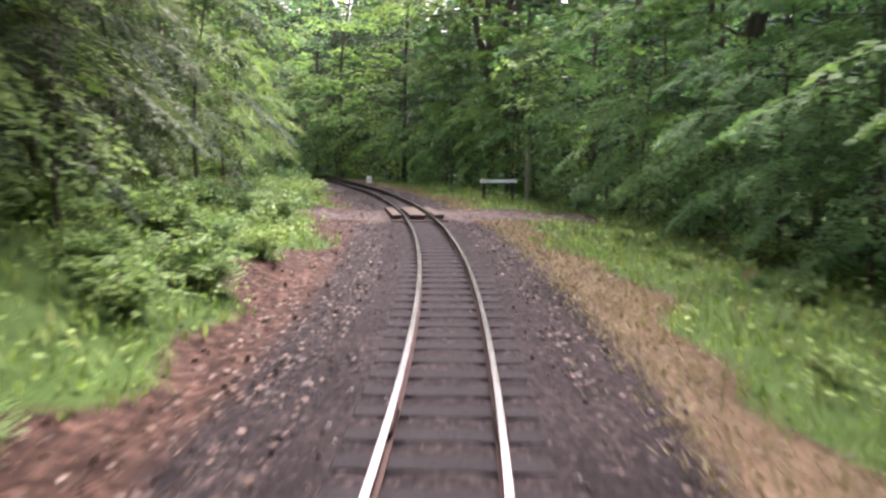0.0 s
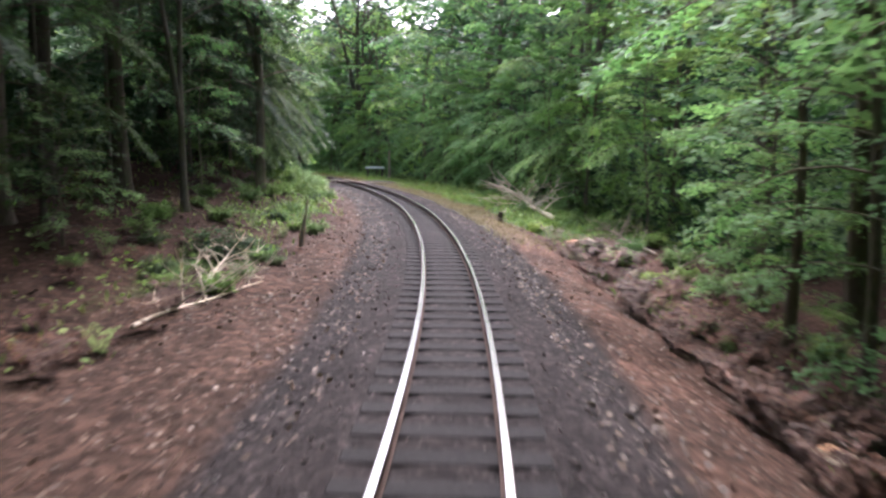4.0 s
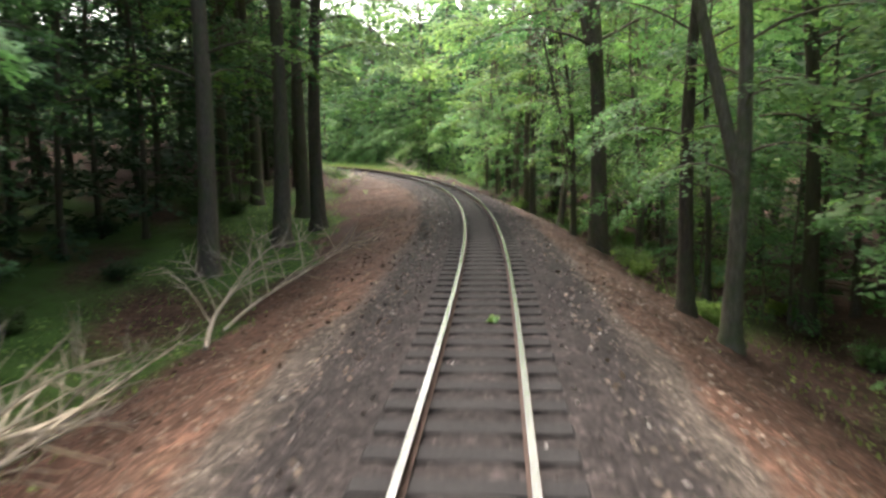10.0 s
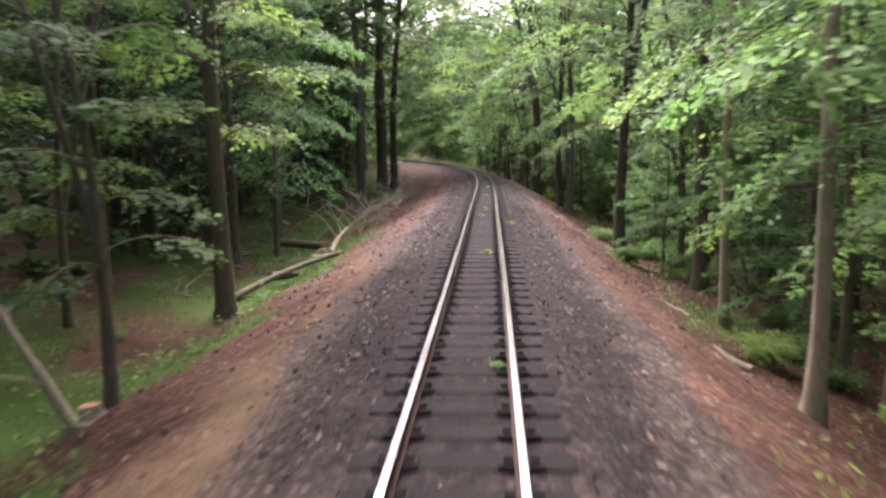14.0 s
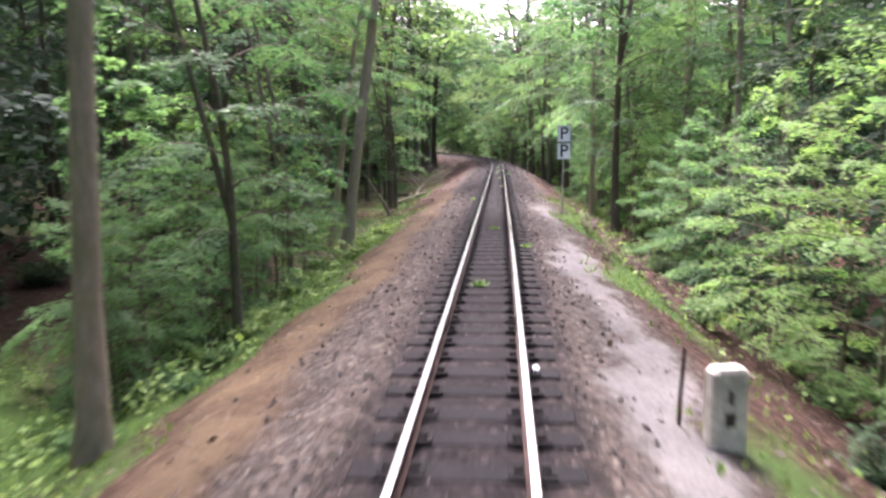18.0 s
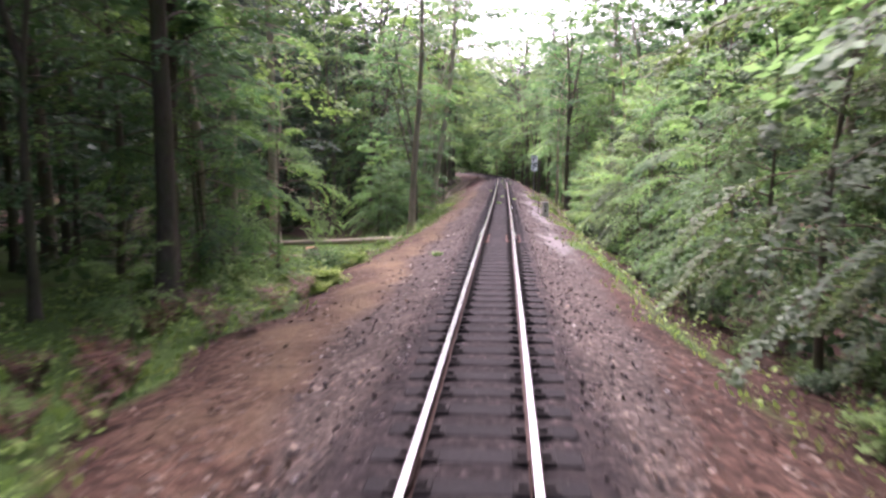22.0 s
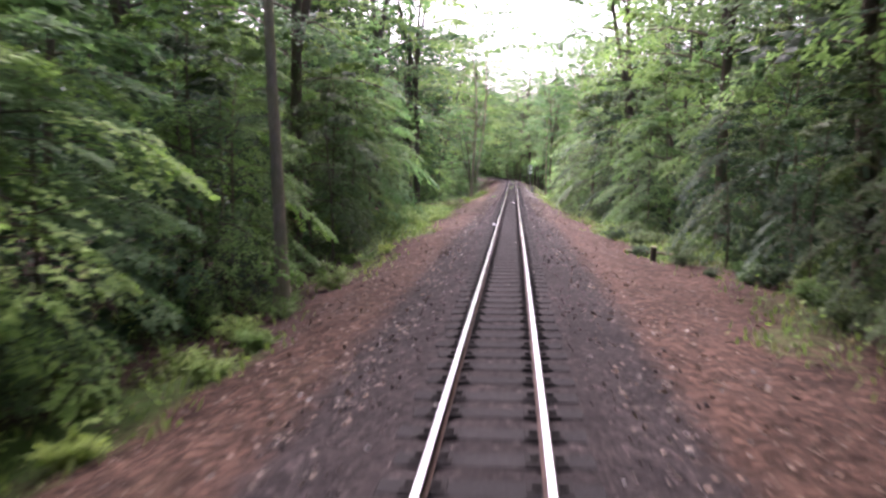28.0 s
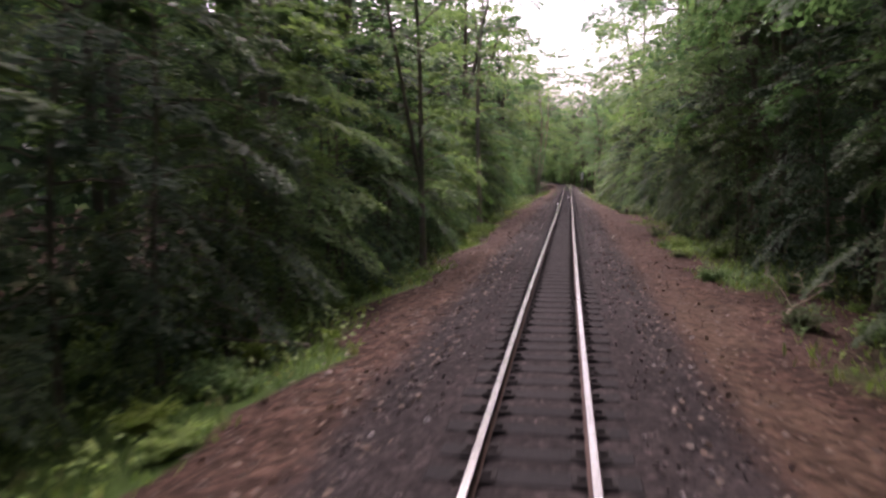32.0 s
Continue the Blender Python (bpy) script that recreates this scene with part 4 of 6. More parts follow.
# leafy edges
# The light leaf copy paints the glare and haze by the bend.
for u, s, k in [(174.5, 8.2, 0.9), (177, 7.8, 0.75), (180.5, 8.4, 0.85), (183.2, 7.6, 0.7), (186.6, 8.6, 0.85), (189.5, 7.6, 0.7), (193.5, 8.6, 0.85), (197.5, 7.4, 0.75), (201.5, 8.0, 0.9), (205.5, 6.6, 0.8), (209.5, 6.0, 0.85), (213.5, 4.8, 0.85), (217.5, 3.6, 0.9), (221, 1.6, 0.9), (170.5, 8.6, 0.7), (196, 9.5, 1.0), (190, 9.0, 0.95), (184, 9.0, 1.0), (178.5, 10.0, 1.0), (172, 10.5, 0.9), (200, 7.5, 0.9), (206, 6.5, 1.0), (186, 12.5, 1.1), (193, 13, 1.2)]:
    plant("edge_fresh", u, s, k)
for u, s, k in [(162.5, 7.2, 1.0), (158, 6.4, 0.95), (154.5, 7.0, 0.9), (166, 9.5, 1.0), (109, 7.2, 0.85), (105, 7.6, 0.9), (101, 8.6, 0.9), (107, 10, 1.0), (75, 5.2, 0.9), (52, 6.2, 0.6)]:
    plant("fresh", u, s, k)
for u, s, k in [(86.8, -6.2, 0.5), (84.0, -6.0, 0.55), (89.5, -6.6, 0.6), (80, 6.0, 0.8), (51.5, -5.6, 0.4), (54.5, -6.4, 0.45)]:
    plant("fresh", u, s, k)
plant("edge_a", 49.5, -7.8, 0.75)
for u, s, k in [(84.8, -6.4, 0.55), (87.4, -6.9, 0.5)]:
    plant("edge_fresh", u, s, k)
for u, s, k in [(78.5, 6.2, 0.8), (73, 7.4, 0.9), (68, 6.2, 0.9), (64.5, 5.6, 0.8), (60.5, 6.2, 0.95), (56, 6.8, 0.9), (51.5, 7.6, 0.9), (82, 7.4, 0.85), (66, 9, 1.0), (58, 9.6, 1.0), (46.5, 8.4, 0.8), (42, 8.4, 0.8)]:
    plant("edge_dark" if u < 44 or u in (64.5, 60.5, 66, 58) else "edge_b" if int(u) % 2 else "edge_a", u, s, k)
for u, s, k in [(33, 8.0, 0.8), (22, 7.2, 0.9), (17, 8.0, 0.9), (12, 7.5, 0.85), (38.5, 7.4, 0.75), (7, 7.5, 0.9), (26, 9.6, 0.9), (90, 8.0, 0.8), (85, 9.6, 0.9), (165, 13, 1.0), (160, 12, 1.1), (172, 14.5, 1.1)]:
    plant("edge_dark", u, s, k)
for u, s, k in [(46.3, -6.4, 0.85), (43, -7.0, 0.9), (39.0, -8.2, 0.8), (50, -9.5, 0.95), (94.5, -9.2, 0.75), (98.2, -9.4, 0.8), (72.5, -8.8, 0.9), (30.5, -6.6, 0.75), (26, -6.2, 0.8), (21.5, -6.4, 0.85), (33, -9, 0.9), (27, -9.5, 1.0)]:
    plant("edge_b" if int(u) % 2 else "edge_a", u, s, k)
for u, s, k in [(17.2, -6.4, 0.85), (12.3, -5.9, 0.85), (8.0, -6.3, 0.8), (4, -6.6, 0.8)]:
    plant("edge_a" if u > 10 else "edge_dark", u, s, k)
for u, s, k in [(20, -9.5, 1.0), (13, -9.8, 1.0), (36, -11, 1.0), (56, -12, 1.0), (178, -7.6, 0.9), (184, -8.6, 0.9), (173.5, -7.6, 0.9), (190.5, -8.0, 0.8)]:
    plant("edge_dark", u, s, k)
for u, s, k in [(86.5, -5.9, 0.9), (83.2, -5.6, 0.8), (160.5, 6.6, 0.8), (163.8, 7.2, 0.8), (63.5, -6.0, 0.5), (160, -6.6, 0.6), (147, -10, 0.9), (166.5, -6.2, 0.8),
                (126, 7.8, 1.0), (122.5, 8.6, 1.1), (134, 8.0, 1.1), (138, 8.4, 1.1), (116, 8.4, 1.0), (112, 9.5, 1.2), (148, 8.2, 1.1), (152, 8.8, 1.2), (142, 9.6, 1.2), (84, 5.4, 1.0), (91.5, 6.4, 1.1), (98, 6.6, 0.8), (93.5, 6.2, 0.8), (88, 5.8, 0.9)]:
    plant("young", u, s, k)

for u, s, k in [(181, 7.8, 0.7), (187.5, 8.2, 0.75), (176, 8.6, 0.7), (203, 9.5, 1.1), (211, 8.5, 1.1), (219, 6, 1.1), (226, 3.5, 1.1), (229, -4, 1.0), (197, 12, 1.2), (208, 13, 1.2), (178, 14, 1.3), (170, 12.5, 1.1)]:
    plant(("edge_a", "edge_fresh", "edge_b")[int(u) % 3], u, s, k)
for u, s, k in [(174.5, -6.6, 0.8), (177.5, -6.0, 0.8), (180, -6.4, 0.8), (185.5, -6.8, 0.8), (197, -6.5, 0.9), (204, -6, 1.0), (212, -6.5, 1.0), (170, -9.5, 1.0), (180, -11, 1.1), (80.5, 5.6, 0.6), (76, 5.0, 0.55), (69.5, 5.2, 0.65), (62.5, 8.0, 0.9), (54, 5.8, 0.6), (49, 6.0, 0.6), (35, 6.2, 0.45), (29.5, 6.2, 0.6), (15.5, 6.0, 0.6), (20, 10, 1.0), (9, 10, 1.0), (3, 7.5, 0.9), (35, 10, 1.0)]:
    plant("edge_b" if int(u) % 2 and u > 40 else "edge_dark", u, s, k)
for u, s, k in [(41, -5.6, 0.6), (35.5, -7.2, 0.7), (24, -5.2, 0.55), (19.5, -5.4, 0.6), (15, -5.2, 0.6), (10.5, -5.5, 0.55), (6, -6.0, 0.5), (68.5, -7.4, 0.75), (70, -10.5, 0.9), (1, -6.2, 0.6)]:
    plant("edge_dark" if int(u) % 2 or u < 12 else "edge_a", u, s, k)

for u, s, k in [(124, 9.5, 0.8), (129, 10.5, 0.9), (134.5, 11, 0.9), (118, 10.5, 0.8), (112, 10, 0.8), (140, 11.5, 0.9), (147, 11, 0.9), (106, 11, 0.8), (152.5, 11, 0.85), (99, 11, 0.8), (121, 14, 1.0), (132, 15, 1.0)]:
    plant("edge_fresh" if int(u) % 3 else "edge_a", u, s, k)
for u, s, k in [(136, 13, 1.25), (142, 15, 1.3), (148, 14, 1.2), (154, 16, 1.3), (150, 20, 1.4), (213, 12, 1.2), (218, -7, 1.1), (224, 7, 1.2), (230, -8, 1.2), (232, 2, 1.3), (236, 9, 1.3)]:
    plant("far_c", u, s, k)

for u, s, k in [(12.5, -5.5, 0.75), (16.4, -5.8, 0.75), (21.2, -5.8, 0.75), (9, -5.6, 0.7), (25.8, -5.8, 0.75), (29.0, -6.2, 0.7), (36.0, -6.6, 0.7), (180.5, -5.4, 0.6), (184, -5.2, 0.6), (187.5, -5.4, 0.55), (178.0, -4.9, 0.5), (191.5, -5.2, 0.55), (195, -5.6, 0.6), (182.2, -6.6, 0.7)]:
    plant("edge_dark" if u < 11 else "edge_a" if int(u) % 2 else "edge_b" if u < 100 else "edge_dark", u, s, k)
for u, s, k in [(47.2, -5.9, 0.75), (44.0, -6.4, 0.85), (50.0, -7.0, 0.6), (71.5, -6.6, 0.55), (69.0, -7.6, 0.7), (35, -6.6, 0.75), (29, -6.8, 0.8), (23.5, -6.2, 0.75)]:
    plant("edge_fresh" if int(u) % 2 else "edge_a", u, s, k)
for u, s, k in [(88.2, -5.0, 0.55), (90.3, -5.6, 0.6), (86.4, -4.7, 0.42), (89.0, -4.6, 0.36), (91.2, -5.0, 0.38), (85.9, -5.5, 0.55), (83.4, -5.2, 0.4), (92, 5.4, 0.6), (95, 5.8, 0.6), (89, 5.2, 0.62), (86.2, 5.4, 0.7), (83.4, 5.6, 0.75), (97.5, 6.2, 0.6), (123, 7.0, 0.75), (125.6, 7.8, 0.85), (121, 8.2, 0.8), (119, 6.6, 0.6), (128, 8.6, 0.9), (116.5, 6.2, 0.7), (113.2, 7.6, 0.8), (133, 8.2, 0.8), (136.5, 7.4, 0.7), (142.5, 6.8, 0.75), (147.5, 6.6, 0.7), (151.8, 7.2, 0.75), (124.5, -10.5, 0.6)]:
    plant("fresh", u, s, k)
for u, s, k in [(20.5, 5.4, 0.45), (26.5, 5.8, 0.5), (31.5, 5.6, 0.4), (10, 5.4, 0.5), (37.5, 5.4, 0.4), (172.4, -5.7, 0.8), (169.6, -6.0, 0.75), (174.8, -5.6, 0.7), (177.5, -6.8, 0.8), (182, -7.4, 0.85), (168.5, -7.0, 0.8), (165.5, -8.2, 0.9), (171.5, -7.0, 0.7), (161.2, -7.6, 0.75), (158.5, -9.4, 0.9), (155.5, -8.2, 0.7)]:
    plant("edge_dark", u, s, k)
for i in range(64):
    plant(("shrub_dark", "shrub_b", "fern", "shrub_b")[i % 4], rng.uniform(158, 176), -rng.uniform(2.9, 6.2), rng.uniform(0.35, 0.75))
for i in range(14):
    plant("shrub_b", rng.uniform(162.5, 173), rng.uniform(4.4, 7.4), rng.uniform(0.5, 0.9))
for i in range(16):
    plant("shrub_b" if i % 2 else "shrub_a", rng.uniform(64, 73), -rng.uniform(3.9, 7.5), rng.uniform(0.35, 0.7))

# Added trees whose high crowns block the sky over the right verge.
for u, s, r in [(12, 7.0, 0.24), (17.5, 8.6, 0.22), (22, 6.9, 0.2), (28, 8.2, 0.24), (33.5, 7.2, 0.2), (8, 8.6, 0.25), (3, 7.0, 0.22), (38, 9.0, 0.22), (-3, 7.5, 0.24)]:
    trunk("beech_b" if int(u) % 2 else "beech_a", u, s, r)
# Light leaf colour here stands for the brighter wood behind.
for u, s, k in [(130, 10.2, 0.75), (135.5, 10.6, 0.8), (141, 11.0, 0.8), (126, 11, 0.75), (146.5, 10.2, 0.75), (119, 11, 0.75), (113, 12, 0.8)]:
    plant("far_fresh", u, s, k)
for u, s, k in [(122, 12, 1.2), (127, 13.5, 1.3), (133, 18, 1.4), (140, 20, 1.4), (146, 18, 1.3), (158, 14, 1.2), (160, 18, 1.3), (205, 10, 1.2), (210, 5.5, 1.1), (216, 3.5, 1.1), (222, 0.5, 1.1), (228, -2, 1.2), (219, 9, 1.3), (226, 6, 1.3), (200, -9, 1.2), (208, -9.5, 1.2), (196, 15, 1.3), (188, 16, 1.3), (180, 17, 1.3)]:
    plant("far_c" if u < 165 else "far_fresh", u, s, k)
for u, s, k in [(104, -9.5, 1.0), (129, -13.6, 1.0), (148, -10.8, 1.0), (156.5, -10.4, 1.0), (165, -9.6, 1.0), (162, 9.0, 0.9), (180, 11.0, 1.0), (190, 11.4, 1.0), (199, -8.2, 1.0), (205, 9.0, 1.1), (176, -9.5, 1.0), (152, 7.4, 1.0)]:
    plant("arch", u, s, k)
# Dark shrubs added where the floor under the trees lies in shade.
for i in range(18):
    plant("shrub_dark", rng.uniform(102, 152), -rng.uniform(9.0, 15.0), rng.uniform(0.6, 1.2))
# Dark-leaved trees added to put shade behind the first trunks.
for u, s, k in [(101, -14, 1.0), (107, -12.5, 0.9), (111, -16, 1.0), (99.5, -11.8, 0.9), (104, -11.5, 0.9), (140, -12, 0.9), (146, -13.5, 1.0), (151, -12.5, 0.9), (157, -13, 1.0), (115, -19, 1.1), (128, -19, 1.1), (142, -18, 1.1), (65, -14, 0.9), (71, -14.5, 1.0), (77, -17, 1.0), (83, -15.5, 0.9), (88, -13.5, 0.8), (94, -14.5, 0.9), (98, -18, 1.0), (85, -20, 1.1), (61, -11.5, 0.8)]:
    plant("far_b", u, s, k)
for u, s, k in [(118, -13.5, 0.85), (124, -15.5, 0.9), (129, -12.8, 0.85), (134, -15, 0.9)]:
    plant("far_c", u, s, k)
# Dark shrubs darken the floor here in place of real shade.
for i in range(20):
    plant("shrub_dark", rng.uniform(66, 100), -rng.uniform(10.5, 16.0), rng.uniform(0.6, 1.2))

for i in range(18):
    plant("nettle", rng.uniform(46.5, 58), -rng.uniform(3.0, 6.2), rng.uniform(0.55, 0.95))
for i in range(44):
    u = (rng.uniform(46, 61), rng.uniform(46, 61), rng.uniform(63.5, 72), rng.uniform(84, 98))[i % 4]
    plant("nettle", u, -rng.uniform(3.2 if u < 75 else 3.6, 6.8 if u < 62 else 5.2), rng.uniform(0.5, 1.0))
for i in range(20):
    plant("nettle", (rng.uniform(24, 41), rng.uniform(1, 12))[i % 2], -rng.uniform(3.1, 4.8), rng.uniform(0.4, 0.85))
for i in range(16):
    plant("nettle", (rng.uniform(84, 99), rng.uniform(163, 172))[i % 2], rng.uniform(3.6, 6.0), rng.uniform(0.4, 0.8))

for i in range(60):
    plant(("shrub_dark", "shrub_b", "fern")[i % 3], rng.uniform(0, 45), rng.uniform(3.4, 6.6), rng.uniform(0.35, 0.75))

for i in range(30):
    plant(("nettle", "shrub_b", "shrub_b")[i % 3], rng.uniform(167, 186), 3.6 + 3.6 * rng.random() ** 0.7, rng.uniform(0.3, 0.65))

for u, s, k in [(6, -11.4, 1.0), (14.5, -10.8, 1.0), (22.5, -11.2, 1.05), (31.5, -11.0, 1.1), (40, -11.2, 1.1), (64, -13.0, 1.05), (73, -15.0, 1.1), (10.5, 11.2, 1.0), (19.5, 11.4, 1.05), (36, 12.4, 1.1), (44.5, 12.0, 1.1), (53, 12.2, 1.1), (61.5, 12.0, 1.1), (70, 12.4, 1.05), (77, 12.6, 1.0), (88, 11.5, 1.0)]:
    plant("tall", u, s, k)
# Tall trees added to darken the right side with their out-of-view crowns.
for u, s, k in [(26.5, 7.6, 1.0), (31.5, 8.4, 1.0), (36, 7.8, 1.0), (18, 8.0, 1.0), (10.5, 7.6, 1.0), (4, 8.2, 1.0)]:
    plant("tall", u, s, k)

# More dark-leaved trees, their colour standing in for the wood's shade.
for u, s, k in [(120, -14, 1.0), (124, -18, 1.1), (127, -15.5, 1.0), (130, -21, 1.1), (133, -17, 1.0), (137, -13.5, 0.9), (139, -21, 1.1), (143, -15, 1.0), (147, -19, 1.1), (150, -15.5, 1.0), (154, -20, 1.1), (159, -16, 1.0), (163, -13, 1.0), (168, -15, 1.0), (136, -25, 1.2), (145, -26, 1.2), (126, -26, 1.2), (70, -18, 1.0), (76, -20, 1.1), (80, -17.5, 1.0), (90, -17, 1.0), (95, -21, 1.1), (102, -18, 1.0), (108, -20, 1.1), (66, -21, 1.1)]:
    plant("far_b" if int(u) % 2 else "far_a", u, s, k)
# Dark shrubs hide the bright floor; their colour paints the wood's shade.
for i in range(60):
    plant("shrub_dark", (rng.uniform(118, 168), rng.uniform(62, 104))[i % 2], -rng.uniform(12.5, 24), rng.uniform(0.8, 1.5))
# More tall trees added only for their shade on the right verge.
for u, s, k in [(2, 6.4, 0.9), (7.5, 6.6, 0.95), (14, 6.6, 1.0), (21.5, 6.8, 1.0), (29, 6.8, 1.0), (0, 9, 1.0)]:
    plant("tall", u, s, k)

for u, s, k in [(92.5, -7.0, 1.15), (119.2, -8.4, 1.0), (123.0, -9.6, 1.05), (103.2, 6.4, 1.0), (107.6, 7.2, 1.05), (99.8, 7.4, 1.0), (111.2, 8.4, 1.1), (158.5, 6.4, 1.0), (137.2, 6.4, 0.9), (140.4, 6.8, 1.0), (134.4, 6.6, 0.9)]:
    plant("hanging", u, s, k)
# Added crowns: 171 and 178 shade the bank, the rest narrow the sky gap.
for u, s, k in [(68.5, -8.2, 1.1), (42, -7.2, 1.1), (178, -7.4, 1.0), (171, -8.4, 1.0), (60, 7.4, 1.15), (45, 7.8, 1.1)]:
    plant("tall", u, s, k)

# deep wood on both sides
count = 0
tries = 0
placed = list(TRUNKS)
while count < 26 and tries < 6000:
    tries += 1
    u = rng.uniform(-30, 250)
    side = 1 if rng.random() < 0.5 else -1
    s = side * (9.0 + 15 * rng.random() ** 1.1)
    if u > 175 and s < 0 and abs(s) > 34:
        continue
    if min((u - a) ** 2 + (s - b) ** 2 for a, b in placed) < 8.5:
        continue
    placed.append((u, s))
    plant("far_fresh" if s > 0 and 98 < u < 165 else ("far_a", "far_b", "far_a", "far_b")[count % 4] if s < 0 else ("far_b", "far_b", "far_a", "far_c")[count % 4], u, s, rng.uniform(0.8, 1.25))
    count += 1
for u, s in [(236, -3), (240, 2), (244, -7), (233, 7), (246, 5), (238, -11), (-24, -6), (-22, 6), (-28, 0), (-26, -12), (-26, 12), (222, -9), (226, -14), (216, 8), (222, 10), (228, 12), (214, -8)]:
    plant("far_b", u, s, 1.0)

# shrubs, ferns and bracken
for i in range(64):
    u = rng.uniform(175.5, 199)
    plant("shrub_a" if i % 2 == 0 else "shrub_b", u, -(3.0 + 5.0 * rng.random() ** 1.4), rng.uniform(0.6, 1.15))
for i in range(26):
    plant("shrub_a" if i % 2 else "shrub_dark", rng.uniform(174, 205), rng.uniform(6.6, 9.0), rng.uniform(0.7, 1.1))
for i in range(34):
    plant("shrub_b" if i % 3 else "shrub_a", rng.uniform(46, 60), -rng.uniform(4.0, 8.5), rng.uniform(0.45, 0.85))
for i in range(66):
    plant("shrub_dark" if i % 3 else "shrub_a", rng.uniform(38, 98), rng.uniform(3.8, 8.0), rng.uniform(0.5, 1.0))
for i in range(64):
    plant("nettle" if i % 4 == 0 else "shrub_a", rng.uniform(102, 156), rng.uniform(4.6, 10), rng.uniform(0.6, 1.1))
for i in range(26):
    plant("shrub_b" if i % 3 else "shrub_a", rng.uniform(0, 40), -rng.uniform(3.9, 6.0), rng.uniform(0.5, 0.9))
for i in range(26):
    plant("shrub_dark" if i % 3 else "shrub_b", rng.uniform(0, 42), rng.uniform(5.0, 8.0), rng.uniform(0.5, 0.9))
for i in range(14):
    plant("shrub_b", rng.uniform(80, 92), -rng.uniform(3.6, 5.2), rng.uniform(0.4, 0.7))
for i in range(60):
    u = (rng.uniform(2, 58), rng.uniform(45, 62), rng.uniform(78, 128), rng.uniform(150, 168))[i % 4]
    plant("fern", u, -rng.uniform(3.6, 9.0), rng.uniform(0.6, 1.1))
for i in range(30):
    u = (rng.uniform(2, 50), rng.uniform(60, 100), rng.uniform(165, 200))[i % 3]
    plant("fern", u, rng.uniform(3.4, 6.5), rng.uniform(0.6, 1.1))
for i in range(70):
    plant("bracken", rng.uniform(152.5, 167), rng.uniform(3.3, 5.8), rng.uniform(0.7, 1.25))
for i in range(18):
    plant("shrub_dark" if i % 2 else "shrub_b", rng.uniform(150, 166), rng.uniform(4.6, 7.4), rng.uniform(0.4, 0.8))
for i in range(60):
    plant("bracken", (rng.uniform(58, 66), rng.uniform(150, 163))[i % 2], -rng.uniform(3.4, 6.0), rng.uniform(0.6, 1.0))
for i in range(8):
    plant("bracken", rng.uniform(84, 92), rng.uniform(2.3, 3.4), rng.uniform(0.6, 1.0))


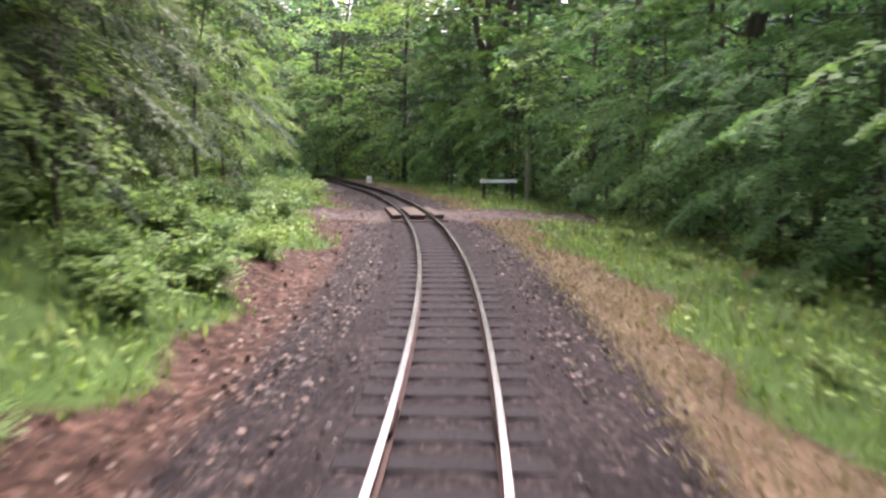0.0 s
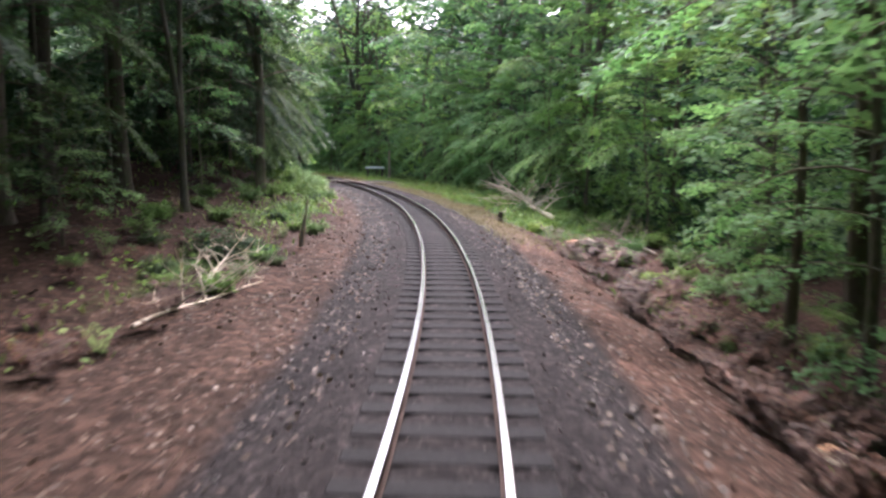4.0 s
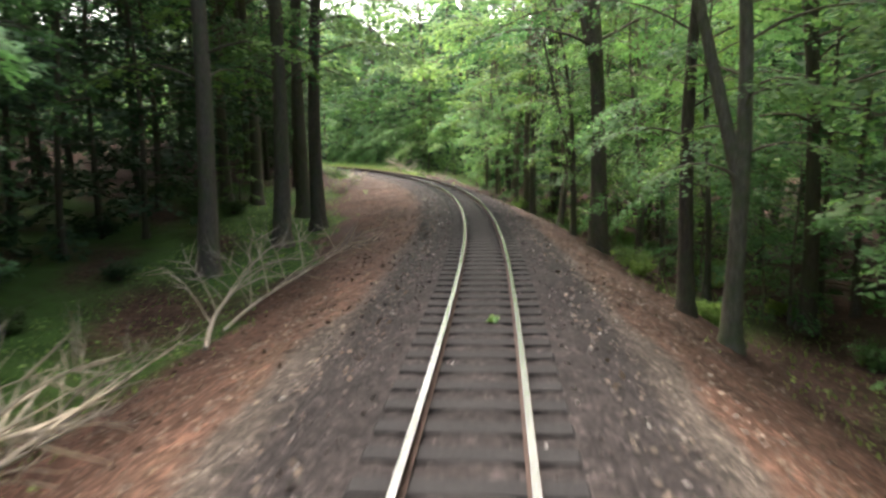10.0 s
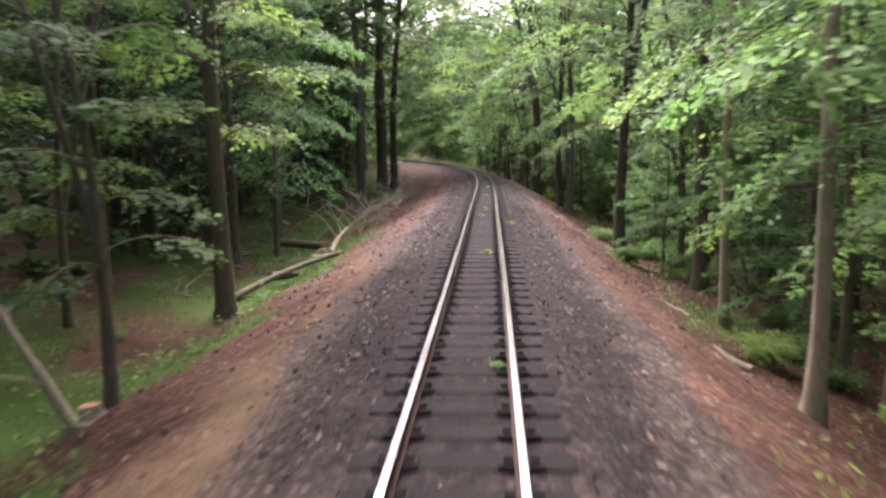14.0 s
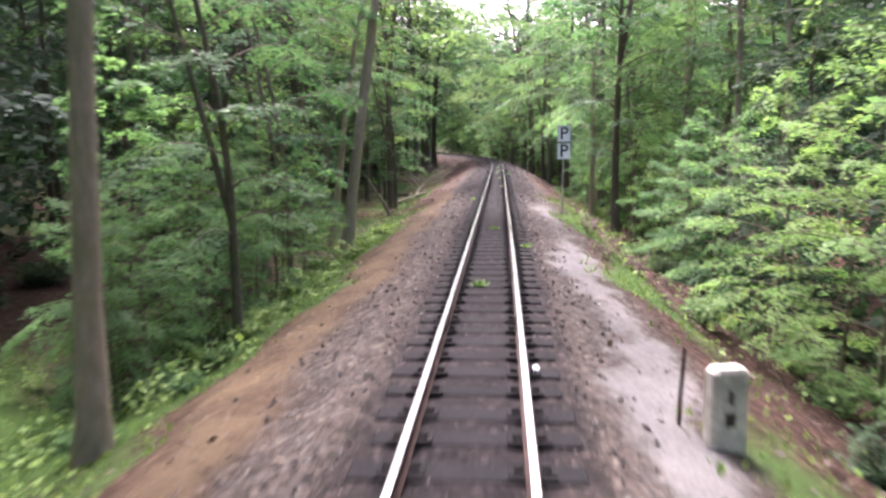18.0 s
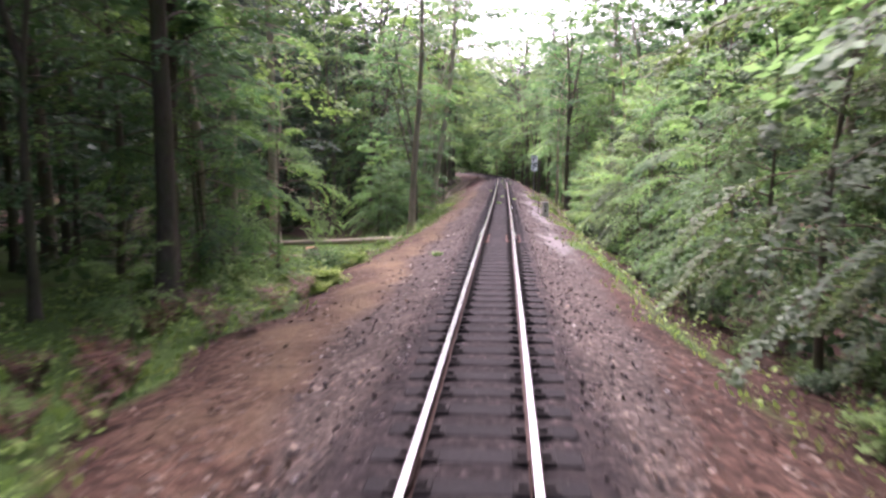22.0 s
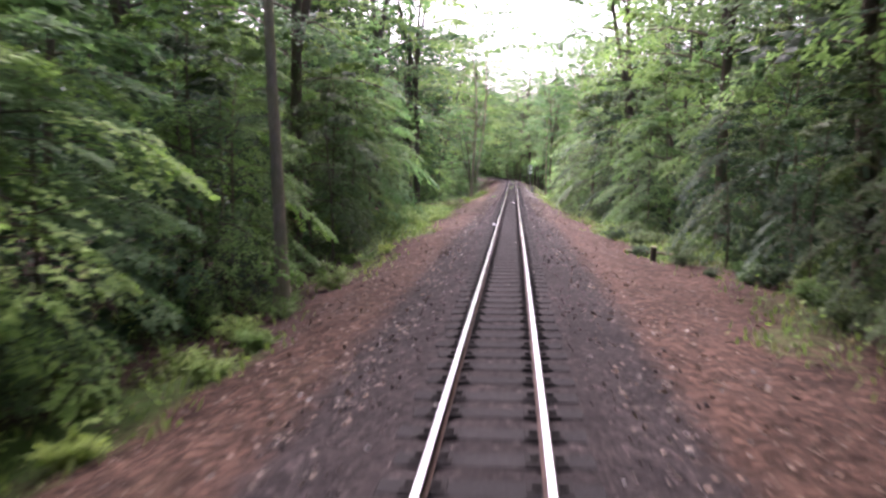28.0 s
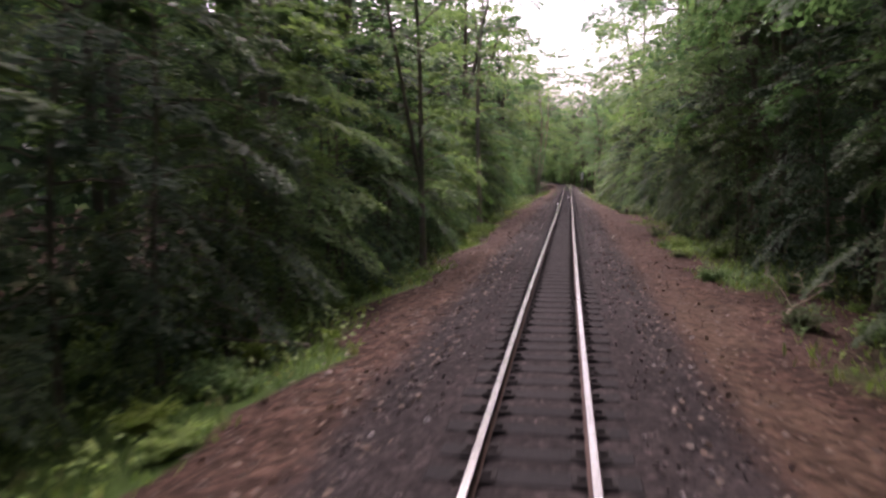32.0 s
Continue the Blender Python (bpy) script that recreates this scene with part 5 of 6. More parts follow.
def far_wood():
    """The wood farther off: trunks and crowns, closing the place all round, and an added shading canopy."""
    g = Geo()
    n = 90
    u, s = rng.uniform(-34, 250, n), np.where(rng.random(n) < 0.5, -1, 1) * rng.uniform(21, 42, n)
    for a, b in zip(u, s):
        p = spot(a, b)
        h, r = rng.uniform(17, 24), rng.uniform(0.12, 0.26)
        off = rng.uniform(-0.6, 0.6, 2)
        g.tube([p + [0, 0, -0.5], p + [0, 0, 1], p + [off[0], off[1], h]], [r * 1.3, r, r * 0.2], 6, cap=False)

    def leaves(p, lo, hi):
        al = unit(rng.normal(0, 1, p.shape) * [1, 1, 0.5])
        ac = unit(np.cross(al, unit(rng.normal(0, 1, p.shape))))
        size = rng.uniform(lo, hi, len(p))
        g.leaves(p, al, ac, size, size * 0.65, 1)

    n = 36000
    u, s = rng.uniform(-38, 254, n), np.where(rng.random(n) < 0.5, -1, 1) * rng.uniform(24, 46, n)
    leaves(spot(u, s, ground_dz(u, s) + 25 * rng.random(n) ** 1.15), 0.8, 1.7)
    n = 16000
    u, s = rng.uniform(-38, 254, n), np.where(rng.random(n) < 0.5, -1, 1) * rng.uniform(13, 26, n)
    leaves(spot(u, s, ground_dz(u, s) + 3.2 * rng.random(n) ** 1.6), 0.25, 0.6)
    # Low dark leaves added over the floor, with its shade in their colour.
    n = 46000
    u = rng.uniform(-38, 254, n)
    s = np.where(rng.random(n) < 0.5, -1, 1) * rng.uniform(8.5, 15, n)
    s = np.where((s > 0) & (u < 95), s - 2.2, np.where((s < 0) & (u < 46), s + 1.8, s))
    keep = np.where(s > 0, (u < 98) | (u > 165), (u < 62) | (u > 160))
    u, s = u[keep], s[keep]
    leaves(spot(u, s, ground_dz(u, s) + 2.8 * rng.random(len(u)) ** 1.4), 0.22, 0.5)
    # Added leaf layer overhead, mostly out of view, that shades the wood below.
    n = 110000
    u = rng.uniform(-38, 254, n)
    near = np.interp(u, [-38, 55, 80, 96, 108, 128, 138, 158, 170, 254], [9, 9, 13, 12, 9, 9, 5, 6, 8, 8])
    side = np.where(rng.random(n) < 0.55, -1, 1)
    near = np.where(side > 0, np.where((u > 98) & (u < 162), 17.0, np.maximum(near, 9.0)), near)
    s = side * (near + (42 - near) * rng.random(n))
    p = spot(u, s, rng.uniform(9, 24, n))
    al = unit(rng.normal(0, 1, p.shape) * [1, 1, 0.2])
    ac = unit(np.cross(al, unit(np.array([0, 0, 1.0]) + rng.normal(0, 0.25, p.shape))))
    size = rng.uniform(0.55, 1.15, n)
    g.leaves(p, al, ac, size, size * 0.7, 1)
    m = 10000
    for c0, c1 in ((244.0, 252.0), (-41.0, -34.0)):
        v = rng.uniform(-45, 45, m)
        leaves(spot(rng.uniform(c0, c1, m), v, rng.uniform(-1, 25, m)), 0.6, 1.3)
    tagged(new("far_wood", g.mesh("far_wood", [BARK_DARK, LEAF_DARK])), "distant wood, shade in its dark-green leaves, with an added shading canopy", "woodland", kind="stuff")


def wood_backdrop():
    """An added wall for the wood far behind the last trees, its shade put in the dark colour."""
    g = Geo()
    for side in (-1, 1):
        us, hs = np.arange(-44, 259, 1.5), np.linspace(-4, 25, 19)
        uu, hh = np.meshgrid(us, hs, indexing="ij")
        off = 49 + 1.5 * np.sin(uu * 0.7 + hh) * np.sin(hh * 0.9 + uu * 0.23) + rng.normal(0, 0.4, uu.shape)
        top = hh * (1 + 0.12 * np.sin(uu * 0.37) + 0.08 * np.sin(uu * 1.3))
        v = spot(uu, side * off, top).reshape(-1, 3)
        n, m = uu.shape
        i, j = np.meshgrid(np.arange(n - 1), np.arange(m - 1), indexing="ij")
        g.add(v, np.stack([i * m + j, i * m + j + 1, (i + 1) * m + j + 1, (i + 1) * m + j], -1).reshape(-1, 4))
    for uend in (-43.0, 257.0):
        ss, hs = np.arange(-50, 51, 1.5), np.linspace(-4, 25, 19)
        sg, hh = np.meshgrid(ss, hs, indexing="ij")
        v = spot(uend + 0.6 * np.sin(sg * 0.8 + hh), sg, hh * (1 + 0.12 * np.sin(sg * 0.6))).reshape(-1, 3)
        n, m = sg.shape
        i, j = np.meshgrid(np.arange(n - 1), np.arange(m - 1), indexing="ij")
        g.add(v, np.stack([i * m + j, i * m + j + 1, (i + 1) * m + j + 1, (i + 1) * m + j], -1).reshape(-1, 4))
    tagged(new("backdrop", g.mesh("backdrop", [FAR_GREEN], True)), "backdrop wall of distant wood, shade in its dark green", "backdrop", kind="structure")


deep_trees()
far_wood()
wood_backdrop()


def scatter_ground():
    # grass
    n = 230000
    u, s = rng.uniform(-8, 205, n), np.where(rng.random(n) < 0.5, -1, 1) * (1.6 + 8.5 * rng.random(n) ** 1.3)
    gr = zones(u, s)[1]
    keep = rng.random(n) < gr * 0.85
    u, s = u[keep], s[keep]
    p = spot(u, s)
    m = len(u)
    tall = np.where(u > 168, 1.0, np.where(s > 0, np.interp(u, [45, 60, 105, 120], [0.7, 0.4, 0.4, 0.6]), np.interp(u, [56, 66, 150, 165], [0.75, 0.35, 0.35, 0.7]))) * rng.uniform(0.10, 0.32, m)
    az = rng.uniform(0, 6.28, m)
    lean = np.stack([np.cos(az), np.sin(az), rng.uniform(1.2, 3.0, m)], -1)
    across = np.stack([-np.sin(az), np.cos(az), 0 * az], -1)
    g = Geo()
    g.leaves(p, unit(lean), across, tall, 0.022 + 0.03 * rng.random(m))
    tagged(new("grass", g.mesh("grass", [GRASS])), "green grass and moss along the embankment", "grass", kind="stuff")
    # herbs
    n = 420000
    u, s = rng.uniform(-8, 204, n), np.where(rng.random(n) < 0.55, -1, 1) * (2.4 + 7.0 * rng.random(n))
    near = np.abs(s)
    want = np.where(s < 0, np.interp(u, [0, 30, 40, 44, 58, 61, 64, 73, 76, 82, 96, 102, 150, 160, 172, 176, 204], [0.9, 0.4, 0.6, 2.4, 2.4, 0.5, 1.1, 1.1, 0.4, 0.9, 0.8, 0.25, 0.2, 1.8, 1.8, 1.4, 0.9]),
                    np.interp(u, [0, 28, 45, 60, 98, 104, 150, 166, 172, 204], [0.4, 0.5, 0.5, 0.6, 0.6, 0.25, 0.25, 0.35, 0.5, 0.5]))
    clump = 0.5 + 0.5 * np.sin(u * 2.1 + 1.3 * np.sin(s * 1.7)) * np.sin(s * 1.9 + u * 0.8)
    gr = zones(u, s)[1]
    keep = rng.random(n) < 0.7 * want * clump * np.clip(gr - 0.05, 0, 1)
    u, s, clump = u[keep], s[keep], clump[keep]
    m = len(u)
    p = spot(u, s)
    p[:, 2] += rng.random(m) ** 0.7 * (0.12 + 0.5 * clump)
    az = rng.uniform(0, 6.28, m)
    al = unit(np.stack([np.cos(az), np.sin(az), rng.normal(-0.1, 0.4, m)], -1))
    ac = unit(np.cross(np.array([0, 0, 1.0]) + rng.normal(0, 0.35, (m, 3)), al))
    g = Geo()
    size = rng.uniform(0.06, 0.13, m)
    g.leaves(p, al, ac, size, size * 0.6)
    tagged(new("herbs", g.mesh("herbs", [HERB])), "leafy green nettles and brambles on the banks", "undergrowth", kind="stuff")
    # dry grass
    n = 26000
    u, s = rng.uniform(160, 206, n), rng.uniform(1.5, 3.4, n)
    keep = rng.random(n) < zones(u, s)[3]
    u, s = u[keep], s[keep]
    p, m = spot(u, s), int(keep.sum())
    az = rng.uniform(0, 6.28, m)
    g = Geo()
    g.leaves(p, unit(np.stack([np.cos(az), np.sin(az), rng.uniform(0.3, 1.6, m)], -1)), np.stack([-np.sin(az), np.cos(az), 0 * az], -1), rng.uniform(0.06, 0.18, m), 0.02)
    tagged(new("dry_grass", g.mesh("dry_grass", [STRAW])), "dry straw-coloured grass beside the ballast", "grass", kind="stuff")
    # fallen leaves
    n = 170000
    u, s = rng.uniform(-8, 205, n), np.where(rng.random(n) < 0.55, -1, 1) * (1.15 + 5.5 * rng.random(n) ** 1.5)
    gv, gr, gt, ta, _ = zones(u, s)
    keep = rng.random(n) < (1 - gr) * (1 - 0.7 * gv) * (1 - 0.8 * gt) * (1 - 0.6 * ta) * np.interp(u, [44, 50, 55, 64, 100, 112, 126, 132, 152, 158], [0.5, 1, 1, 0.3, 0.3, 1, 1, 0.5, 0.5, 0.8])
    u, s = u[keep], s[keep]
    p, m = spot(u, s) + [0, 0, 0.012], int(keep.sum())
    al = unit(rng.normal(0, 1, (m, 3)) * [1, 1, 0.25])
    ac = unit(np.cross(np.array([0, 0, 1.0]) + rng.normal(0, 0.35, (m, 3)), al))
    g = Geo()
    size = rng.uniform(0.04, 0.095, m)
    g.leaves(p, al, ac, size, size * 0.7)
    tagged(new("leaf_litter", g.mesh("leaf_litter", [LITTER])), "reddish-brown fallen beech leaves", "leaf litter", kind="stuff")
    # ballast
    n = 60000
    u = rng.uniform(-8, 205, n)
    s = rng.uniform(-1.95, 1.95, n)
    keep = (rng.random(n) < 1.25 - 0.5 * np.abs(s)) & ~((u > 187.4) & (u < 191)) & (np.abs(np.abs(s) - 0.40) > 0.09)
    keep &= rng.random(n) > 1.3 * zones(u, s)[2]
    keep &= rng.random(n) < np.interp(u, [42, 52, 98, 104, 150, 160], [0.5, 1, 1, 0.5, 0.5, 0.4])
    keep &= (np.abs(s) > 0.8) | (rng.random(n) < 0.45)
    u, s = u[keep], s[keep]
    m = len(u)
    c = spot(u, s)
    c[:, 2] += np.where(np.abs(s) < 0.8, 0.0, 0.012)
    size = rng.uniform(0.014, 0.034, m) * np.where(np.abs(s) < 0.8, 0.8, 1.0)
    oct_ = np.array([[1, 0, 0], [0, 1, 0], [-1, 0, 0], [0, -1, 0], [0, 0, 0.75], [0, 0, -0.75]])
    v = oct_[None] * (size[:, None, None] * rng.uniform(0.6, 1.35, (m, 6, 1)))
    a = rng.uniform(0, 6.28, m)
    ca, sa = np.cos(a)[:, None], np.sin(a)[:, None]
    v = np.stack([v[..., 0] * ca - v[..., 1] * sa, v[..., 0] * sa + v[..., 1] * ca, v[..., 2]], -1) + c[:, None]
    tri = np.array([[0, 1, 4, 4], [1, 2, 4, 4], [2, 3, 4, 4], [3, 0, 4, 4], [1, 0, 5, 5], [2, 1, 5, 5], [3, 2, 5, 5], [0, 3, 5, 5]])
    f = (tri[None] + 6 * np.arange(m)[:, None, None]).reshape(-1, 4)
    g = Geo()
    g.add(v.reshape(-1, 3), f)
    tagged(new("ballast", g.mesh("ballast", [STONE])), "grey-brown crushed stone ballast", "gravel", kind="stuff")


scatter_ground()

# ---- things beside the line ----


def place(ob, u, s, dz=None, turn=0.0, scale=1.0):
    """Puts a thing at u, s with its x axis across the line and y along it, turned by turn."""
    p = spot(np.float64(u), np.float64(s), None if dz is None else np.float64(dz))
    h = float(on_track(u)[0])
    ob.matrix_basis = Matrix.Translation(p) @ Matrix.Rotation(h + turn, 4, "Z") @ Matrix.Scale(scale, 4)
    return ob


def letter(text, size, parent, at, mtl):
    cu = bpy.data.curves.new("lettering", "FONT")
    cu.body, cu.size, cu.extrude, cu.align_x, cu.align_y = text, size, 0.002, "CENTER", "CENTER"
    cu.offset = 0.006
    tmp = bpy.data.objects.new("lettering", cu)
    scene.collection.objects.link(tmp)
    me = bpy.data.meshes.new_from_object(tmp.evaluated_get(bpy.context.evaluated_depsgraph_get()))
    bpy.data.objects.remove(tmp)
    me.materials.clear()
    me.materials.append(mtl)
    ob = new("letter", me)
    ob.parent = parent
    ob.matrix_basis = Matrix.Translation(at) @ Matrix.Rotation(radians(90), 4, "X")
    return ob


def whistle_sign():
    ob = thing("whistle_sign", "two white whistle boards with black letters on a thin steel post", "railway sign")
    g = Geo()
    g.tube([(0, 0, -0.5), (0.02, 0, 1.2), (0.06, 0, 2.75)], [0.026, 0.025, 0.024], 8)
    part("post", g, STEEL_POST, ob, smooth=True)
    for z in (2.14, 2.66):
        g = Geo()
        g.box((0.05, -0.035, z), (0.40, 0.02, 0.49), bevel=0.012)
        b = part("board", g, WHITE, ob)
        g = Geo()
        for x0, z0, w, h in ((0.05, z + 0.236, 0.40, 0.010), (0.05, z - 0.236, 0.40, 0.010), (-0.142, z, 0.010, 0.47), (0.242, z, 0.010, 0.47)):
            g.box((x0, -0.0475, z0), (w, 0.004, h))
        part("border", g, BLACK, b)
        letter("P", 0.52, b, (0.05, -0.049, z), BLACK)
    return ob


place(whistle_sign(), 93.2, 2.05, dz=-0.62, turn=radians(-4))


def kilometre_stone():
    ob = thing("kilometre_stone", "weathered concrete kilometre stone with chamfered top", "kilometre stone")
    g = Geo()
    g.box((0, 0, 0.20), (0.30, 0.17, 0.86), bevel=0.035, taper=0.96)
    part("block", g, CONCRETE, ob)
    for z, w in ((0.42, 0.035), (0.25, 0.08)):
        g = Geo()
        g.box((-0.01, -0.0895, z), (w, 0.006, 0.10))
        part("worn_mark", g, WOOD_OLD, ob, "faded dark painted mark")
    return ob


place(kilometre_stone(), 79.2, 1.86, turn=radians(14))
peg = thing("marker_peg", "thin dark steel marker peg beside the kilometre stone", "peg")
g = Geo()
g.tube([(0, 0, -0.3), (0.01, 0, 0.25), (0.03, 0, 0.62)], [0.018, 0.018, 0.015], 7)
part("rod", g, RAIL_SIDE, peg)
place(peg, 79.4, 1.58)


def stump(r, h, label, tilt=0.1):
    ob = thing("tree_stump", label, "tree stump", group="stumps beside the line")
    g = Geo()
    k = 12
    a = np.arange(k) * 2 * np.pi / k
    rings = []
    for z, m in ((-0.25, 2.5), (0.03, 2.0), (h * 0.3, 1.38), (h * 0.6, 1.1), (h, 0.95)):
        rad = r * m * (1 + (0.22 * np.sin(3 * a + 1) + 0.14 * np.sin(5 * a)) * min(1, m - 0.85))
        rings.append(np.column_stack([np.cos(a) * rad, np.sin(a) * rad, np.full(k, z) + (tilt * np.cos(a) * r if z == h else 0)]))
    v = np.concatenate(rings)
    f = [[i * k + j, i * k + (j + 1) % k, (i + 1) * k + (j + 1) % k, (i + 1) * k + j] for i in range(4) for j in range(k)]
    g.add(v, f)
    part("butt", g, BARK_PALE, ob)
    c = Geo()
    top = rings[-1] * [0.99, 0.99, 1] + [0, 0, 0.006]
    c.add(np.concatenate([top, top.mean(0)[None]]), [[j, (j + 1) % k, k, k] for j in range(k)])
    part("cut_face", c, CUT, ob, "fresh orange saw cut")
    return ob


def log(L, r0, r1, label, bark=BARK_PALE, bow=0.04, wave=0.02):
    ob = thing("fallen_log", label, "log", group="felled logs")
    q = np.linspace(0, 1, 12)
    line = np.column_stack([L * (q - 0.0), bow * L * np.sin(np.pi * q) + wave * L * np.sin(7 * q), r0 * (1 - 0.3 * q) + 0.02 * L * np.sin(3 * q) * q])
    g = Geo()
    g.tube(line, r0 + (r1 - r0) * q, 10, cap=False)
    part("stem", g, bark, ob, smooth=True)
    for end, rr, d in ((0, r0, -0.005), (-1, r1, 0.005)):
        c = Geo()
        a = np.arange(10) * 2 * np.pi / 10
        ring = line[end] + np.column_stack([np.full(10, d), np.cos(a) * rr, np.sin(a) * rr])
        c.add(np.concatenate([ring, ring.mean(0)[None]]), [[j, (j + 1) % 10, 10, 10] for j in range(10)])
        part("cut_face", c, CUT, ob, "fresh orange saw cut")
    return ob


def dead_branch(L, r, label, arms=9, rise=0.4, mtl=DEADWOOD):
    """A bare fallen limb with forking twigs."""
    ob = thing("fallen_branch", label, "branch", group="fallen branches")
    g, t = Geo(), Geo()
    q = np.linspace(0, 1, 9)
    line = np.column_stack([L * q, 0.02 * L * np.sin(5 * q), r + rise * L * q * (0.55 - 0.1 * q) + 0.02 * np.sin(9 * q)])
    g.tube(line, r * (1 - 0.82 * q), 7)
    part("limb", g, mtl, ob, smooth=True)
    for i in range(arms):
        t = Geo()
        a = 0.2 + 0.75 * i / arms
        p = np.array([np.interp(a, q, line[:, c]) for c in range(3)])
        w = unit(np.array([0.75, (-1) ** i * rng.uniform(0.5, 1.1), rng.uniform(-0.05, 0.8)]))
        m = L * (1 - 0.6 * a) * rng.uniform(0.3, 0.55)
        x = np.linspace(0, 1, 5)
        sub = p + w * (m * x)[:, None] + np.column_stack([0 * x, 0 * x, 0.12 * m * np.sin(3 * x)])
        t.tube(sub, r * 0.3 * (1 - a * 0.5) * (1 - 0.85 * x) + 0.003, 5, cap=False)
        for j in range(5):
            b = rng.uniform(0.3, 0.95)
            p2 = np.array([np.interp(b, x, sub[:, c]) for c in range(3)])
            w2 = unit(w + rng.normal(0, 0.6, 3))
            t.tube([p2, p2 + w2 * m * 0.2, p2 + w2 * m * 0.38 + [0, 0, 0.02]], [r * 0.16 + 0.003, r * 0.1 + 0.002, 0.002], 4, cap=False)
        part("side_branch", t, mtl, ob)
    return ob




def lay_log(u0, s0, u1, s1, r0, r1, label, bark=BARK_PALE, bow=0.02, lift=0.0):
    """A log from one place on the ground to another."""
    a, b = (spot(np.float64(u), np.float64(s)) for u, s in ((u0, s0), (u1, s1)))
    b = b + [0, 0, lift]
    way = Vector(b - a)
    ob = log(way.length, r0, r1, label, bark, bow, 0.006)
    ob.matrix_basis = Matrix.Translation(a) @ way.to_track_quat("X", "Z").to_matrix().to_4x4()
    return ob


# far stretch, by the crossing
place(dead_branch(6.4, 0.12, "uprooted dead tree with bare forked crown lying on the grass", 18, 0.22, BLEACHED), 171.6, 5.65, turn=radians(92))
place(dead_branch(3.2, 0.06, "bare pale branch lying beside the fallen tree", 9, 0.2, BLEACHED), 173.5, 6.2, turn=radians(100))
lay_log(165.3, 5.3, 167.7, 5.1, 0.11, 0.09, "short pale log lying on the bank", BARK_PALE, 0.01)
place(dead_branch(0.4, 0.05, "pale broken snag standing in the undergrowth", 6, 5.5), 168.2, 6.4)
place(dead_branch(0.16, 0.055, "broken pale sapling trunk beside the track", 0, 14.0), 162.6, -3.0)
place(stump(0.17, 0.42, "fresh tree stump on the bank among brown bracken"), 165.0, 3.7)
place(stump(0.16, 0.16, "low cut stump with orange face beside the ballast"), 157.6, 4.2)
place(stump(0.13, 0.12, "small cut stump with orange face beside the ballast"), 156.2, 4.3)
place(log(1.6, 0.10, 0.08, "sawn log with bright orange end on the slope"), 163.5, 4.6, turn=radians(60))
place(dead_branch(2.6, 0.035, "thin bare twig lying on the leaf litter", 7, 0.02), 160.2, 3.6, turn=radians(115))
place(dead_branch(2.0, 0.03, "thin bare twig lying on the ballast edge", 7, 0.02), 168.2, 3.2, turn=radians(125))
place(dead_branch(2.2, 0.05, "pale weathered branch propped on the leaf litter", 9, 0.35, BLEACHED), 158.7, -3.7, turn=radians(95))
place(dead_branch(2.8, 0.04, "bleached branch lying beside the track", 9, 0.12, BLEACHED), 157.0, -4.0, turn=radians(70))
place(dead_branch(3.6, 0.05, "dark dead branch lying on the bank", 7, 0.05, BARK), 164.0, -4.6, turn=radians(150))
lay_log(171.4, -3.3, 170.2, -4.6, 0.06, 0.045, "mossy log lying on the grassy bank", BARK)
place(dead_branch(3.0, 0.045, "bare branch lying along the slope", 8, 0.03), 148.5, 6.6, turn=radians(10))
place(dead_branch(3.4, 0.05, "bleached fallen branch in the undergrowth", 8, 0.05), 144.0, 8.0, turn=radians(-5))


def stub_post():
    ob = thing("stub_post", "short dark timber post beside the ballast", "post")
    g = Geo()
    g.tube([(0, 0, -0.2), (0, 0, 0.2), (0.01, 0, 0.36)], [0.075, 0.075, 0.07], 9)
    part("shaft", g, WOOD_OLD, ob)
    g = Geo()
    g.tube([(0.01, 0, 0.36), (0.01, 0, 0.372)], [0.078, 0.07], 9)
    part("cap", g, BARK_PALE, ob, "paler weathered top")
    return ob


place(stub_post(), 168.6, 2.6)
lay_log(165.9, 6.0, 167.0, 4.5, 0.15, 0.14, "thick sawn log with orange cut face among brambles", BARK, 0.0)


def weed(size, leafmat):
    ob = thing("weed", "small yellow-green weed growing between the sleepers", "weed", group="weeds in the track")
    for i in range(6):
        g = Geo()
        az = rng.uniform(0, 6.28, 5)
        w = unit(np.stack([np.cos(az), np.sin(az), rng.uniform(0.3, 1.4, 5)], -1))
        g.leaves(rng.normal(0, 0.35, (5, 3)) * [size, size, 0] + [0, 0, 0.0], w, np.stack([-np.sin(az), np.cos(az), 0 * az], -1), size * rng.uniform(0.6, 1.2, 5), size * 0.45)
        part("leaf", g, leafmat, ob)
    return ob


def crossing_barrier():
    ob = thing("barrier", "low white crossbar barrier on two timber posts by the crossing", "barrier")
    for x in (-0.62, 0.62):
        g = Geo()
        g.box((x, 0, 0.20), (0.11, 0.11, 1.15), bevel=0.012)
        part("post", g, WOOD_OLD, ob)
    g = Geo()
    g.box((0, -0.01, 0.84), (1.55, 0.14, 0.12), bevel=0.015)
    part("crossbar", g, WHITE, ob)
    return ob


place(crossing_barrier(), 193.2, 4.0, turn=radians(12))


def timber_pole(h, r, label):
    ob = thing("timber_pole", label, "pole")
    g = Geo()
    g.tube([(0, 0, -0.4), (0.01, 0, h * 0.5), (0.02, 0, h)], [r, r * 0.95, r * 0.85], 9)
    part("shaft", g, BARK_PALE, ob, smooth=True)
    return ob


place(timber_pole(2.3, 0.09, "grey timber pole standing by the crossing"), 194.3, 5.6)
place(timber_pole(4.2, 0.07, "slim pale telegraph pole beside the bend"), 222, -1.0 - 3)
